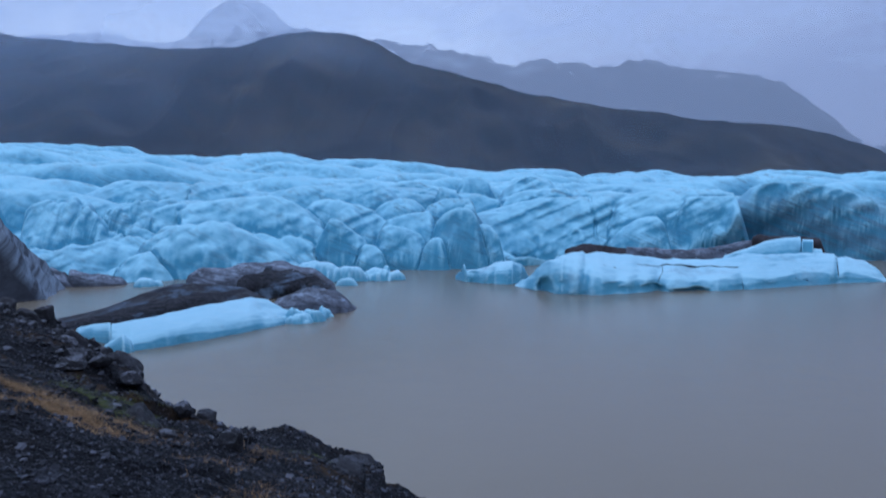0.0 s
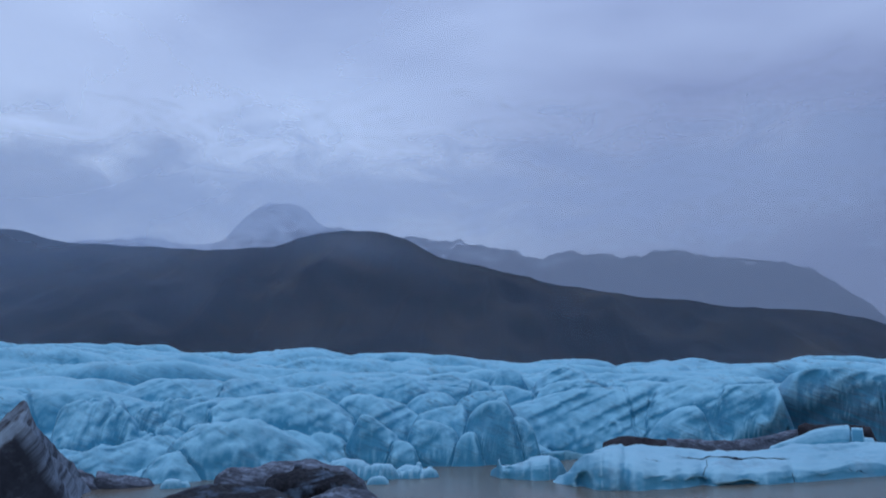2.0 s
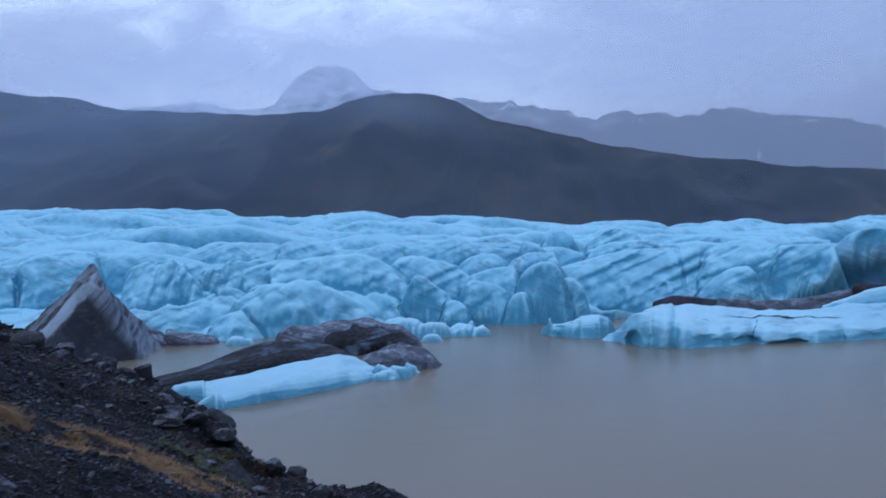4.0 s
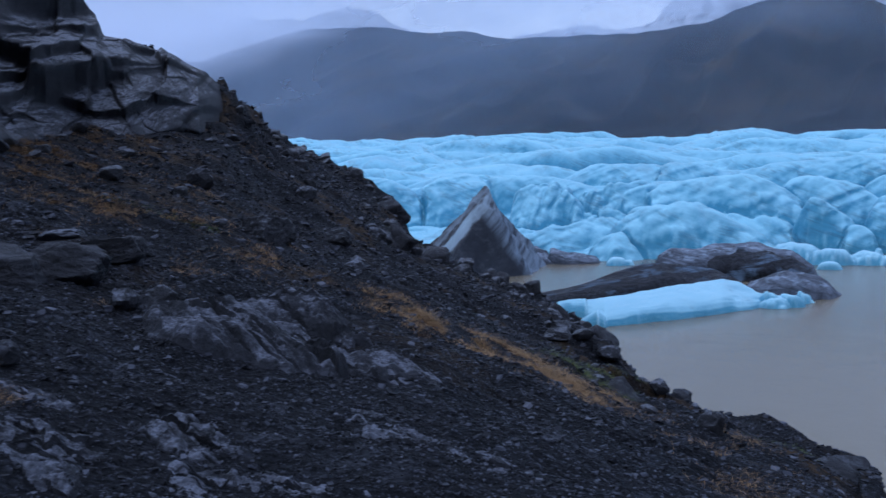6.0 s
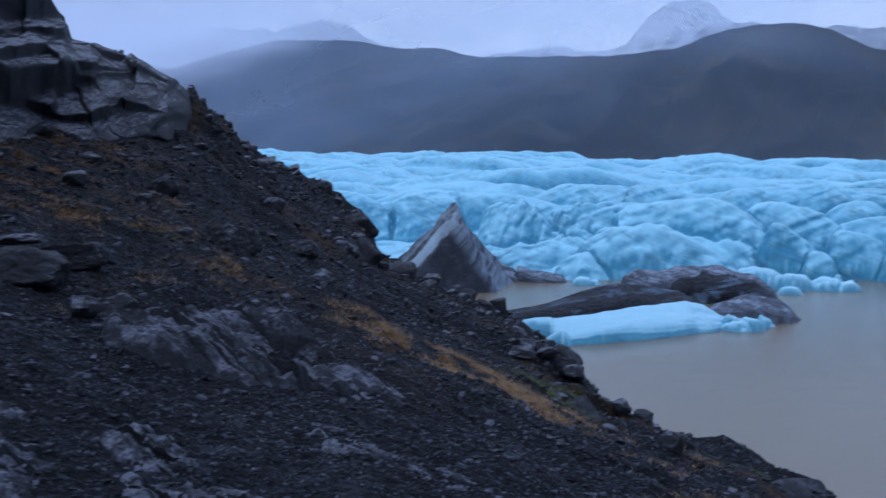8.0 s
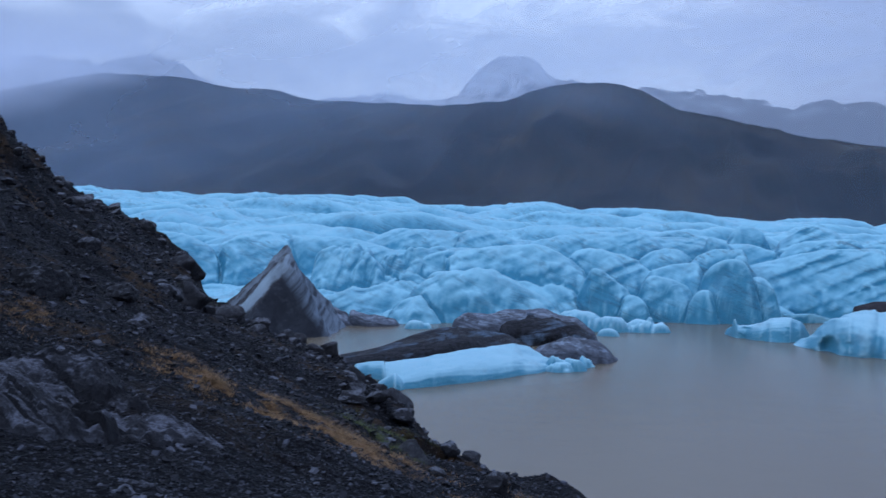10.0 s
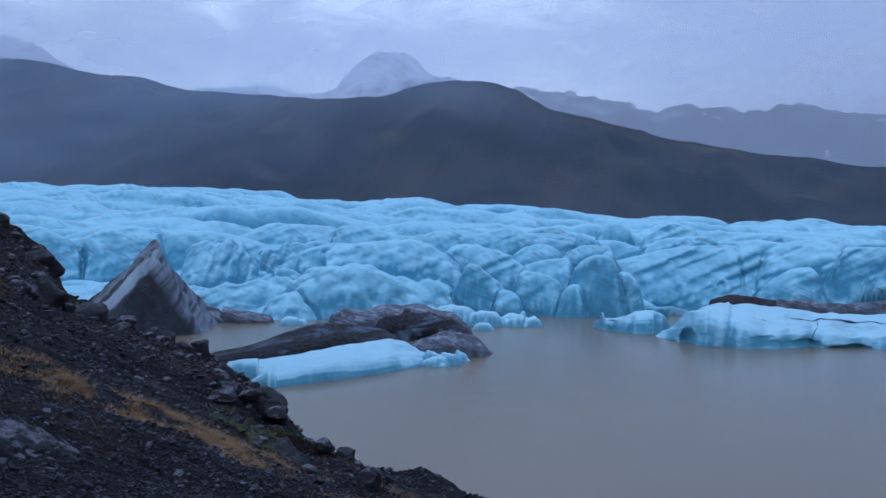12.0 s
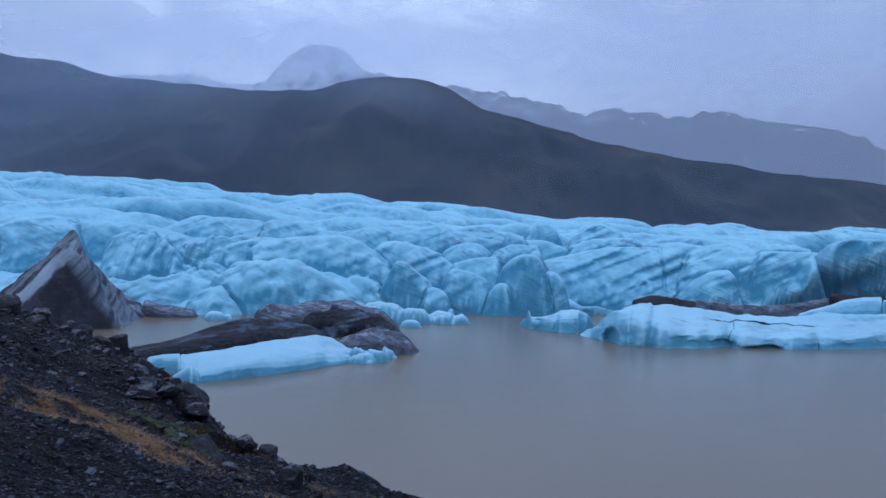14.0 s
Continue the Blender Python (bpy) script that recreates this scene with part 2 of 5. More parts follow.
def pyramid_nodes(n, b):
    """Tilted layers of pale ice and ash along both edges, black mud smeared over the front."""
    at = n.coords()
    wob = n.math("MULTIPLY", n.math("SUBTRACT", n.noise(at, 0.35, 6.0, 0.6), 0.5), 1.5)
    mud = n.mix(n.noise(at, 1.2, 8.0, 0.68), (0.0115, 0.0135, 0.018), (0.044, 0.052, 0.067))
    left = n.math("ADD", n.along((0.6405, 0.3536, -0.6817), -8.1), wob)         # metres in from the left edge
    right = n.math("ADD", n.along((-0.7114, -0.3927, -0.582), -7.0), wob)       # and from the right one
    bands = n.ramp(n.math("MULTIPLY", left, 0.2), (0.0, (0.03, 0.031, 0.036)), (0.07, (0.05, 0.052, 0.06)), (0.12, (0.14, 0.17, 0.20)), (0.18, (0.16, 0.20, 0.24)), (0.21, (0.035, 0.036, 0.042)),
                   (0.26, (0.05, 0.052, 0.06)), (0.30, (0.30, 0.40, 0.46)), (0.50, (0.24, 0.31, 0.36)), (0.56, (0.05, 0.052, 0.06)))
    fall = n.noise(n.coords((0.9, 0.06, 0.06), (0, -52, -28.9)), 1.1, 5.0, 0.6, 0.2)
    flank = n.mix(n.ramp(fall, (0.40, 0.0), (0.60, 1.0)), (0.042, 0.052, 0.068), (0.19, 0.25, 0.31))
    col = n.mix(n.ramp(n.math("MULTIPLY", right, 0.2), (0.34, 0.95), (0.58, 0.0)), mud, flank)
    col = n.mix(n.ramp(n.math("MULTIPLY", left, 0.2), (0.54, 1.0), (0.62, 0.0)), col, bands)
    col = n.mix(n.ramp(n.math("DIVIDE", n.along((0, 0, 1)), 12.0), (0.62, 0.0), (0.72, 0.5)), col, n.mix(n.ramp(fall, (0.42, 0.0), (0.52, 1.0)), (0.06, 0.065, 0.078), (0.27, 0.35, 0.41)))
    n.set(b, "Base Color", n.mix(n.ramp(n.noise(at, 0.45, 7.0, 0.7), (0.54, 0.0), (0.68, 0.4)), col, (0.10, 0.118, 0.14)))
    n.set(b, "Normal", n.bump(n.noise(at, 1.6, 9.0, 0.7), 0.7, 0.35))


PYRAMID = material("layered_ash_ice", pyramid_nodes, 0.65, 0.12)


def grey_nodes(n, b):
    at = n.coords()
    layers = n.noise(n.coords((0.12, 0.12, 1.3), (0, -14, 0)), 1.0, 6.0, 0.62, 0.3)
    col = n.mix(n.ramp(n.noise(at, 0.6, 8.0, 0.68), (0.36, 0.0), (0.64, 1.0)), (0.050, 0.057, 0.073), (0.135, 0.163, 0.208))
    col = n.mix(n.ramp(layers, (0.47, 0.0), (0.53, 0.7), (0.60, 0.0)), col, (0.022, 0.026, 0.034))
    white = n.math("MULTIPLY", n.ramp(n.noise(n.coords((0.5, 0.5, 1.0)), 1.3, 8.0, 0.68), (0.50, 0.0), (0.60, 1.0)), n.ramp(n.up(), (0.45, 0.0), (0.9, 1.0)))
    n.set(b, "Base Color", n.mix(n.math("MULTIPLY", white, 0.5), col, (0.33, 0.42, 0.51)))
    n.set(b, "Normal", n.bump(n.noise(at, 2.2, 8.0, 0.66), 0.7, 0.25))


GREY = material("grey_ice", grey_nodes, 0.6, 0.15)


def water_nodes(n, b):
    at = n.coords()
    silt = n.noise(at, 0.012, 4.0, 0.5, 0.5)
    n.set(b, "Base Color", n.mix(silt, (0.155, 0.131, 0.090), (0.190, 0.160, 0.112)))
    n.set(b, "Roughness", 0.22)
    n.set(b, "IOR", 1.33)
    wave = n.noise(n.coords((1, 1.6, 1)), 2.4, 5.0, 0.6)
    n.set(b, "Normal", n.bump(wave, 0.25, 0.05, n.bump(n.noise(at, 0.35, 3.0), 0.15, 0.2)))


WATER = material("silty_water", water_nodes, 0.22, 0.5)


def slope_nodes(n, b):
    at = n.coords()
    heath = n.ramp(n.noise(at, 0.006, 8.0, 0.62), (0.38, (0.008, 0.010, 0.0115)), (0.52, (0.021, 0.0215, 0.0185)), (0.66, (0.047, 0.039, 0.027)))
    gully = n.noise(n.coords((0.012, 0.0025, 0.0025)), 1.0, 6.0, 0.6)
    n.set(b, "Base Color", n.mix(n.ramp(gully, (0.40, 0.0), (0.66, 0.7)), heath, (0.016, 0.016, 0.018)))
    n.set(b, "Normal", n.bump(n.noise(at, 0.008, 3.0, 0.5), 0.3, 4.0))


SLOPE = material("heath_slope", slope_nodes, 0.95, 0.1)


def peak_nodes(n, b):
    at = n.coords()
    rock = n.mix(n.noise(at, 0.01, 7.0), (0.022, 0.023, 0.028), (0.065, 0.064, 0.066))
    height = n.add("ShaderNodeSeparateXYZ", Vector=at).outputs["Z"]
    high = n.add("ShaderNodeMapRange", Value=height, From_Min=430.0, From_Max=720.0).outputs[0]
    snow = n.math("ADD", n.math("MULTIPLY", n.noise(n.coords((1, 1, 0.6)), 0.02, 9.0, 0.72), 1.6), n.math("MULTIPLY", high, 0.2))
    west = n.add("ShaderNodeMapRange", Value=n.along((-1, 0, 0)), From_Min=450.0, From_Max=1000.0, To_Min=-0.05, To_Max=0.20).outputs[0]     # whiter to the west: the pale glow under the cloud painted as snow
    snow = n.math("ADD", snow, west)
    n.set(b, "Base Color", n.mix(n.ramp(snow, (0.90, 0.0), (1.22, 0.72)), rock, (0.74, 0.79, 0.85)))
    n.set(b, "Normal", n.bump(n.noise(at, 0.015, 9.0, 0.68), 1.0, 45.0))


PEAK = material("snowy_rock", peak_nodes, 0.9, 0.15)


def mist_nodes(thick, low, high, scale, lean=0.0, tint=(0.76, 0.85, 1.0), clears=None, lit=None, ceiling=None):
    """Haze and drifting mist painted on a translucent sheet: clear below, thickening upwards and in wisps."""
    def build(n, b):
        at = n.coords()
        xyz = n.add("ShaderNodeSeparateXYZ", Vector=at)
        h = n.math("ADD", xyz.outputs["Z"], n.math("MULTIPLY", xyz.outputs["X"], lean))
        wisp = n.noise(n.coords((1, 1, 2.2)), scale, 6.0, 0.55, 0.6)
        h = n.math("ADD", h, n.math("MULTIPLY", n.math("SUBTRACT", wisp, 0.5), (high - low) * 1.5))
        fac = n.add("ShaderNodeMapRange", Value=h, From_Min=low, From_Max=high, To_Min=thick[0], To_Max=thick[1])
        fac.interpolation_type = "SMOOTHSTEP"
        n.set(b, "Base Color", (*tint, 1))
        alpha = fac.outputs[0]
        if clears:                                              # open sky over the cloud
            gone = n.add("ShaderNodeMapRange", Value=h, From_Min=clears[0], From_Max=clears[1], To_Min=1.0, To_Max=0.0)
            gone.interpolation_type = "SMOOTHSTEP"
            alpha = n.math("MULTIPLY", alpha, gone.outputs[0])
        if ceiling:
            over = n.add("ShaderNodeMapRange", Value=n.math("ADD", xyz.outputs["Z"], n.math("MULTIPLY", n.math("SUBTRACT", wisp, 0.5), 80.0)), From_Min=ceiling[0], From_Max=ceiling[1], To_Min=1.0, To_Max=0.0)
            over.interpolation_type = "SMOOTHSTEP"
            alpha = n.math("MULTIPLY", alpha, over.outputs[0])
        if lit:                                                 # fixed normal that brightens the sheet like cloud lit from above
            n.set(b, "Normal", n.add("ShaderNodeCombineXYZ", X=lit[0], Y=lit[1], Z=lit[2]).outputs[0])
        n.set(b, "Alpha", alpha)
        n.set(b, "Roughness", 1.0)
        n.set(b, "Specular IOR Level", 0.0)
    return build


def bank_nodes(n, b):
    at = n.coords()
    big, mid, fine = n.noise(at, 0.35, 6.0, 0.6), n.noise(at, 2.2, 7.0, 0.65), n.noise(at, 30.0, 6.0, 0.62)

    def chips(scale):
        v = n.add("ShaderNodeTexVoronoi", Vector=at, Scale=scale)
        return n.add("ShaderNodeSeparateColor", Color=v.outputs["Color"]).outputs[0], v.outputs["Distance"]

    shade, edge = chips(16.0)
    shade2, edge2 = chips(42.0)
    tone = n.math("MAXIMUM", n.math("MULTIPLY", shade, n.ramp(edge, (0.25, 1.0), (0.6, 0.2))), n.math("MULTIPLY", shade2, n.ramp(edge2, (0.25, 0.9), (0.6, 0.2))))
    col = n.ramp(tone, (0.30, (0.0052, 0.0059, 0.0077)), (0.62, (0.0128, 0.0143, 0.0187)), (0.84, (0.042, 0.046, 0.058)), (1.0, (0.11, 0.118, 0.14)))
    col = n.mix(n.ramp(mid, (0.40, 0.0), (0.70, 0.5)), col, (0.0075, 0.0078, 0.009))
    away = n.add("ShaderNodeVectorMath", )
    away.operation = "LENGTH"
    n.set(away, 0, n.coords((1, 1, 0)))
    soil = n.math("MULTIPLY", n.ramp(n.math("DIVIDE", away.outputs["Value"], 40.0), (0.20, 0.0), (0.34, 1.0)), n.ramp(big, (0.50, 0.0), (0.64, 0.8)))
    col = n.mix(soil, col, n.mix(n.ramp(mid, (0.42, 0.0), (0.62, 1.0)), (0.018, 0.014, 0.011), (0.066, 0.040, 0.020)))
    pale = n.math("MULTIPLY", n.ramp(n.noise(at, 0.8, 7.0, 0.68), (0.57, 0.0), (0.66, 1.0)), n.ramp(n.noise(at, 9.0, 6.0, 0.68), (0.46, 0.0), (0.56, 1.0)))
    col = n.mix(n.math("MULTIPLY", pale, 0.7), col, (0.060, 0.066, 0.080))
    n.set(b, "Base Color", col)
    n.set(b, "Normal", n.bump(edge, 0.8, 0.05, n.bump(fine, 0.9, 0.03, n.bump(mid, 0.8, 0.10))))


BANK = material("moraine_gravel", bank_nodes, 0.85, 0.10)


def rock_nodes(low, high, pale, pale_from, amount, spots=3.4, level=(0.30, 0.85), broken=0.42):
    def build(n, b):
        at = n.coords()
        rnd = n.add("ShaderNodeObjectInfo").outputs["Random"]
        mid, fine = n.noise(at, 1.8, 8.0, 0.68, 0.3), n.noise(at, 16.0, 6.0, 0.65)
        col = n.mix(n.ramp(mid, (0.36, 0.0), (0.66, 1.0)), low, high)
        col = n.mix(n.math("MULTIPLY", rnd, 0.4), col, high)
        lichen = n.math("MULTIPLY", n.ramp(n.noise(at, spots, 9.0, 0.74), (pale_from, 0.0), (pale_from + 0.07, 1.0)), n.ramp(n.up(), (level[0], 0.0), (level[1], 1.0)))
        joint = n.add("ShaderNodeTexVoronoi", Vector=n.coords((1.0, 1.3, 1.6), (10, 20, 30)), Scale=7.0)
        joint.feature = "DISTANCE_TO_EDGE"
        col = n.mix(n.ramp(joint.outputs["Distance"], (0.0, 0.5), (0.04, 0.0)), col, low)
        flecks = n.ramp(n.noise(at, 13.0, 8.0, 0.72), (broken, 0.4 if broken < 0.44 else 0.08), (broken + 0.12, 1.0))
        col = n.mix(n.math("MULTIPLY", n.math("MULTIPLY", lichen, flecks), amount), col, pale)
        n.set(b, "Base Color", col)
        n.set(b, "Roughness", n.ramp(mid, (0.3, 0.5), (0.7, 0.85)))
        n.set(b, "Normal", n.bump(fine, 1.0, 0.05, n.bump(mid, 0.9, 0.14)))
    return build


ROCK = material("basalt_rock", rock_nodes((0.010, 0.0108, 0.0132), (0.038, 0.0405, 0.048), (0.16, 0.175, 0.205), 0.46, 0.9), 0.7, 0.2)
DARK_ROCK = material("dark_basalt", rock_nodes((0.0105, 0.0112, 0.0138), (0.034, 0.0362, 0.043), (0.085, 0.093, 0.11), 0.50, 0.7), 0.7, 0.2)
# the crag is paler in broad patches on its up-facing ledges
CRAG_ROCK = material("crag_basalt", rock_nodes((0.0115, 0.0122, 0.0147), (0.042, 0.0445, 0.052), (0.19, 0.205, 0.24), 0.44, 0.9, 1.3, (0.48, 0.84)), 0.7, 0.2)
LICHEN = material("lichened_rock", rock_nodes((0.009, 0.0098, 0.012), (0.036, 0.039, 0.047), (0.175, 0.19, 0.232), 0.455, 0.95, 3.2, (0.35, 0.9), 0.435), 0.75, 0.15)


def pebble_nodes(n, b):
    rnd = n.add("ShaderNodeNewGeometry").outputs["Random Per Island"]
    n.set(b, "Base Color", n.ramp(rnd, (0.0, (0.0068, 0.0076, 0.0100)), (0.55, (0.0175, 0.0194, 0.0255)), (0.88, (0.052, 0.058, 0.075)), (1.0, (0.090, 0.097, 0.117))))
    n.set(b, "Normal", n.bump(n.noise(n.coords(), 60.0, 4.0), 0.4, 0.01))


PEBBLE = material("gravel_chips", pebble_nodes, 0.7, 0.18)


def blade_nodes(*stops):
    def build(n, b):
        n.set(b, "Base Color", n.ramp(n.add("ShaderNodeNewGeometry").outputs["Random Per Island"], *stops))
    return build


DRY_GRASS = material("dry_grass", blade_nodes((0.0, (0.07, 0.041, 0.020)), (0.5, (0.23, 0.130, 0.058)), (1.0, (0.43, 0.27, 0.13))), 0.7, 0.2)
MOSS = material("moss", blade_nodes((0.0, (0.022, 0.033, 0.008)), (0.6, (0.05, 0.070, 0.018)), (1.0, (0.10, 0.10, 0.035))), 0.8, 0.2)

# ---------------------------------------------------------------- lagoon
lagoon = sheet("water", *np.broadcast_arrays(*np.meshgrid(np.linspace(-900, 900, 25), np.linspace(-60, 700, 15), indexing="ij"), 0.0), WATER, flip=False)
tagged(lagoon, "grey-brown silty glacial lagoon with faint ripples", "water", kind="structure")

# ---------------------------------------------------------------- mountains
def ridge(name, label, mat, skyline, near, crest_at, far, foot, rough, seed, az0, az1, jagged=0.03):
    """A mountainside: rises from its foot to a crest whose height is given in degrees over the eye, and drops behind."""
    az, rows = np.linspace(az0, az1, 1100), 150
    top = np.interp(az, *zip(*sorted(skyline)))
    k = np.exp(-np.linspace(-2, 2, 15) ** 2)
    top = np.convolve(np.pad(top, 7, "edge"), k / k.sum(), "valid") + jagged * fbm(az * 1.1, 0.0, 0.0, 4, seed, 0.6)
    r = np.concatenate([np.linspace(near, crest_at, rows * 3 // 4), np.linspace(crest_at, far, rows // 4 + 1)[1:]])
    A, Rr = np.meshgrid(az, r, indexing="ij")
    crest = EYE + crest_at * np.tan(np.radians(top))[:, None]
    s = np.clip((Rr - near) / (crest_at - near), 0, 1)
    fall = np.clip((Rr - crest_at) / (far - crest_at), 0, 1)
    z = foot + (crest - foot) * (0.35 * s + 0.65 * s ** 1.7) * (1 - fall ** 1.3)
    x, y = polar(A, Rr)
    gull = fbm(x / 150, y / 450, 0.0, 3, seed, ridged=True)
    z = z + rough * gull * np.sin(np.pi * np.clip(s, 0, 0.97)) ** 0.8
    return tagged(sheet(name, x, y, z, mat, flip=True), label, "mountain", kind="structure")


HILL = [(75, 6.0), (60, 7.0), (47.2, 8.5), (46.2, 8.98), (44.5, 9.56), (41.8, 10.35), (38.1, 10.7), (35.4, 10.75), (32.2, 10.3), (29.7, 10.27), (27.4, 9.7), (24, 9.53), (20, 9.5), (16.0, 9.65), (13.4, 9.95),
        (12.2, 10.55), (10.6, 10.9), (9.2, 11.02), (7.5, 11.05), (5.8, 10.9), (4.2, 10.3), (2.4, 9.1), (1.5, 8.85), (-1.8, 8.12), (-4.2, 7.45), (-8.5, 6.45), (-12.1, 5.9), (-17.0, 5.2), (-22.7, 4.5), (-25.3, 3.9), (-28.1, 2.6), (-32, 1.4), (-45, 0.9)]
ridge("mountain", "dark heath-covered mountainside beyond the glacier", SLOPE, HILL, 640, 1500, 2300, -5, 26, 3, -45, 75)
PEAKS = [(75, 6), (55, 10.2), (46.2, 11.25), (43.1, 11.4), (40.3, 11.35), (39.2, 11.65), (36.1, 11.72), (35.5, 11.3), (34.8, 10.8), (33, 10.2), (28, 9.6), (24.8, 9.9), (22.6, 10.2), (18.9, 9.8), (17.2, 10.45), (16.2, 11.2), (15.5, 12.35), (14.4, 12.7), (13.3, 12.87),
         (11.8, 12.55), (11.1, 11.95), (9.9, 11.15), (7, 10.75), (3.3, 10.54), (-0.3, 10.0), (-3.7, 9.05), (-4.7, 9.0), (-6.5, 9.55), (-8.5, 9.1),
         (-10.7, 8.75), (-13.5, 9.0), (-19.2, 8.03), (-22.3, 7.25), (-23.3, 6.6), (-24.0, 5.52), (-25.3, 4.95), (-25.9, 3.7), (-30, 1.5), (-45, 0.8)]
ridge("mountain", "far rocky peak dusted with snow in the cloud", PEAK, PEAKS, 2350, 3200, 4300, 20, 75, 21, -45, 75, 0.13)


def mist(name, label, r, top, az0, az1, build, back=0.0):
    az = np.linspace(az0, az1, 60)
    A, Zz = np.meshgrid(az, np.linspace(0, top, 12), indexing="ij")
    x, y = polar(A, r + back * Zz)
    m = material(name, build)
    ob = sheet(name, x, y, Zz, m)
    return tagged(ob, label, "mist", kind="structure")


# bluish distance haze put into a tinted see-through sheet before the slope
mist("mist_veil", "thin blue-tinted sheet painting distance haze over the mountainside", 640, 500, -46, 76, mist_nodes((0.09, 0.34), 130, 480, 0.003, -0.62, (0.64, 0.77, 1.0)))
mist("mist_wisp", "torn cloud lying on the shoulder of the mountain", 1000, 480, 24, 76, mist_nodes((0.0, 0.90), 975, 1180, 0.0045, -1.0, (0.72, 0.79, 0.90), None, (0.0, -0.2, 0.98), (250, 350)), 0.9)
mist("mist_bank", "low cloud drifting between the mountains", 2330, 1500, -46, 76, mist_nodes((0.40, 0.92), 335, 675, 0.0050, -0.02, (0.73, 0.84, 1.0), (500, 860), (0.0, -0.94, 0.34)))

# ---------------------------------------------------------------- glacier
FRONT = [(-60, 205), (-28, 188), (-24, 184), (-19, 166), (-12, 158), (-8.4, 160), (-5, 152), (-2.6, 146), (1.8, 143), (5, 138), (9, 134), (16, 129), (24, 128), (30, 134), (38, 160), (60, 200)]
GTOP = [(-60, 1.6), (-28, 1.75), (-23, 1.75), (-19, 1.75), (-15.8, 1.93), (-13.8, 1.98), (-9.6, 1.70), (-9, 1.97), (-6.9, 2.1), (-3, 2.0), (0.1, 2.4), (4.8, 2.7), (8.7, 2.75),
        (12.0, 3.05), (16.4, 2.9), (19.3, 3.15), (22, 3.38), (27, 3.5), (33, 3.4), (42, 3.45), (60, 3.5)]


def lobe(az, r, half, left, top, right, skew, front, back):
    """A rounded serac: heights of its crest at the left end, the summit and the right end, depth of the face before it, fall behind it."""
    return az, r, half, left, top, right, min(max(skew, -0.9), 0.9), front, back


LOBES = (
    lobe(12.7, 152, 12.5, 10.6, 12.4, 8.3, 0.19, 11, 0.25), lobe(6.7, 143, 3.7, 6.6, 8.7, 4.4, -0.60, 6, 1.2),
    lobe(5.0, 139, 2.5, 3.6, 4.6, 2.8, -0.52, 5, 0.8), lobe(3.2, 144, 3.8, 4.9, 7.5, 5.5, -0.40, 6, 0.5),
    lobe(6.7, 158, 7.6, 10.6, 11.8, 7.0, -0.38, 9, 0.4), lobe(3.1, 166, 5.6, 9.0, 12.2, 9.7, 0.18, 9, 0.4),
    lobe(2.4, 154, 4.8, 8.0, 9.4, 9.4, 0.8, 7, 0.3), lobe(7.4, 178, 14.6, 13.3, 15.4, 12.2, 0.47, 12, 0.3),
    lobe(14.3, 186, 8.1, 15.5, 15.5, 12.0, -0.8, 12, 0.3), lobe(2.3, 190, 7.0, 14.7, 15.6, 13.6, -0.05, 10, 0.3),
    lobe(-0.5, 181, 2.5, 12.0, 14.4, 12.4, -0.50, 8, 0.5))
LOBES += (
    lobe(-0.3, 163, 4.6, 10.1, 12.2, 12.1, 0.06, 8, 0.5), lobe(-0.8, 145, 4.2, 7.2, 10.5, 8.0, 0.03, 5, 0.6),
    lobe(-2.2, 152, 2.0, 10.3, 11.1, 8.4, -0.47, 6, 0.6), lobe(-3.2, 148, 2.5, 7.0, 7.5, 5.1, -0.26, 5, 0.6),
    lobe(0.9, 141, 1.8, 2.9, 5.4, 5.2, 0.20, 3.5, 0.8), lobe(-2.1, 200, 4.0, 13.8, 17.3, 15.7, -0.22, 10, 0.3),
    lobe(-5.7, 170, 14.0, 7.9, 12.5, 10.9, 0.85, 13, 0.3), lobe(-6.4, 185, 8.6, 11.5, 14.4, 13.1, 0.58, 12, 0.3),
    lobe(-5.7, 205, 6.8, 13.1, 17.5, 16.0, 0.21, 12, 0.3), lobe(-11.0, 172, 11.5, 10.3, 13.4, 11.8, -0.04, 14, 0.3))
LOBES += (
    lobe(-15.4, 170, 11.5, 11.8, 13.8, 13.7, -0.07, 14, 0.3), lobe(-13.3, 161, 6.5, 3.3, 8.7, 6.0, 0.52, 7, 0.5),
    lobe(-17.9, 166, 4.9, 12.3, 12.5, 11.5, 0.76, 9, 0.4), lobe(-23.4, 182, 11.2, 13.2, 15.4, 12.6, -0.26, 5, 0.2),
    lobe(-27.2, 182, 5.3, 12.6, 12.6, 9.8, -0.8, 7, 0.3), lobe(15.2, 137, 12.2, 4.2, 8.5, 2.2, -0.22, 10, 0.3),
    lobe(19.7, 133, 4.6, 1.8, 4.1, 1.0, -0.10, 8, 0.4), lobe(23.8, 152, 7.7, 10.3, 11.5, 6.8, -0.41, 12, 0.4),
    lobe(20.1, 188, 14.8, 10.2, 15.7, 14.3, -0.07, 14, 0.3), lobe(29.9, 186, 9.4, 13.2, 14.3, 12.6, -0.24, 14, 0.3),
    lobe(36.0, 185, 8.4, 12.8, 14.2, 11.4, -0.5, 14, 0.2), lobe(-5.9, 150, 4.5, 1.2, 1.6, 1.0, 0.1, 3, 0.2))


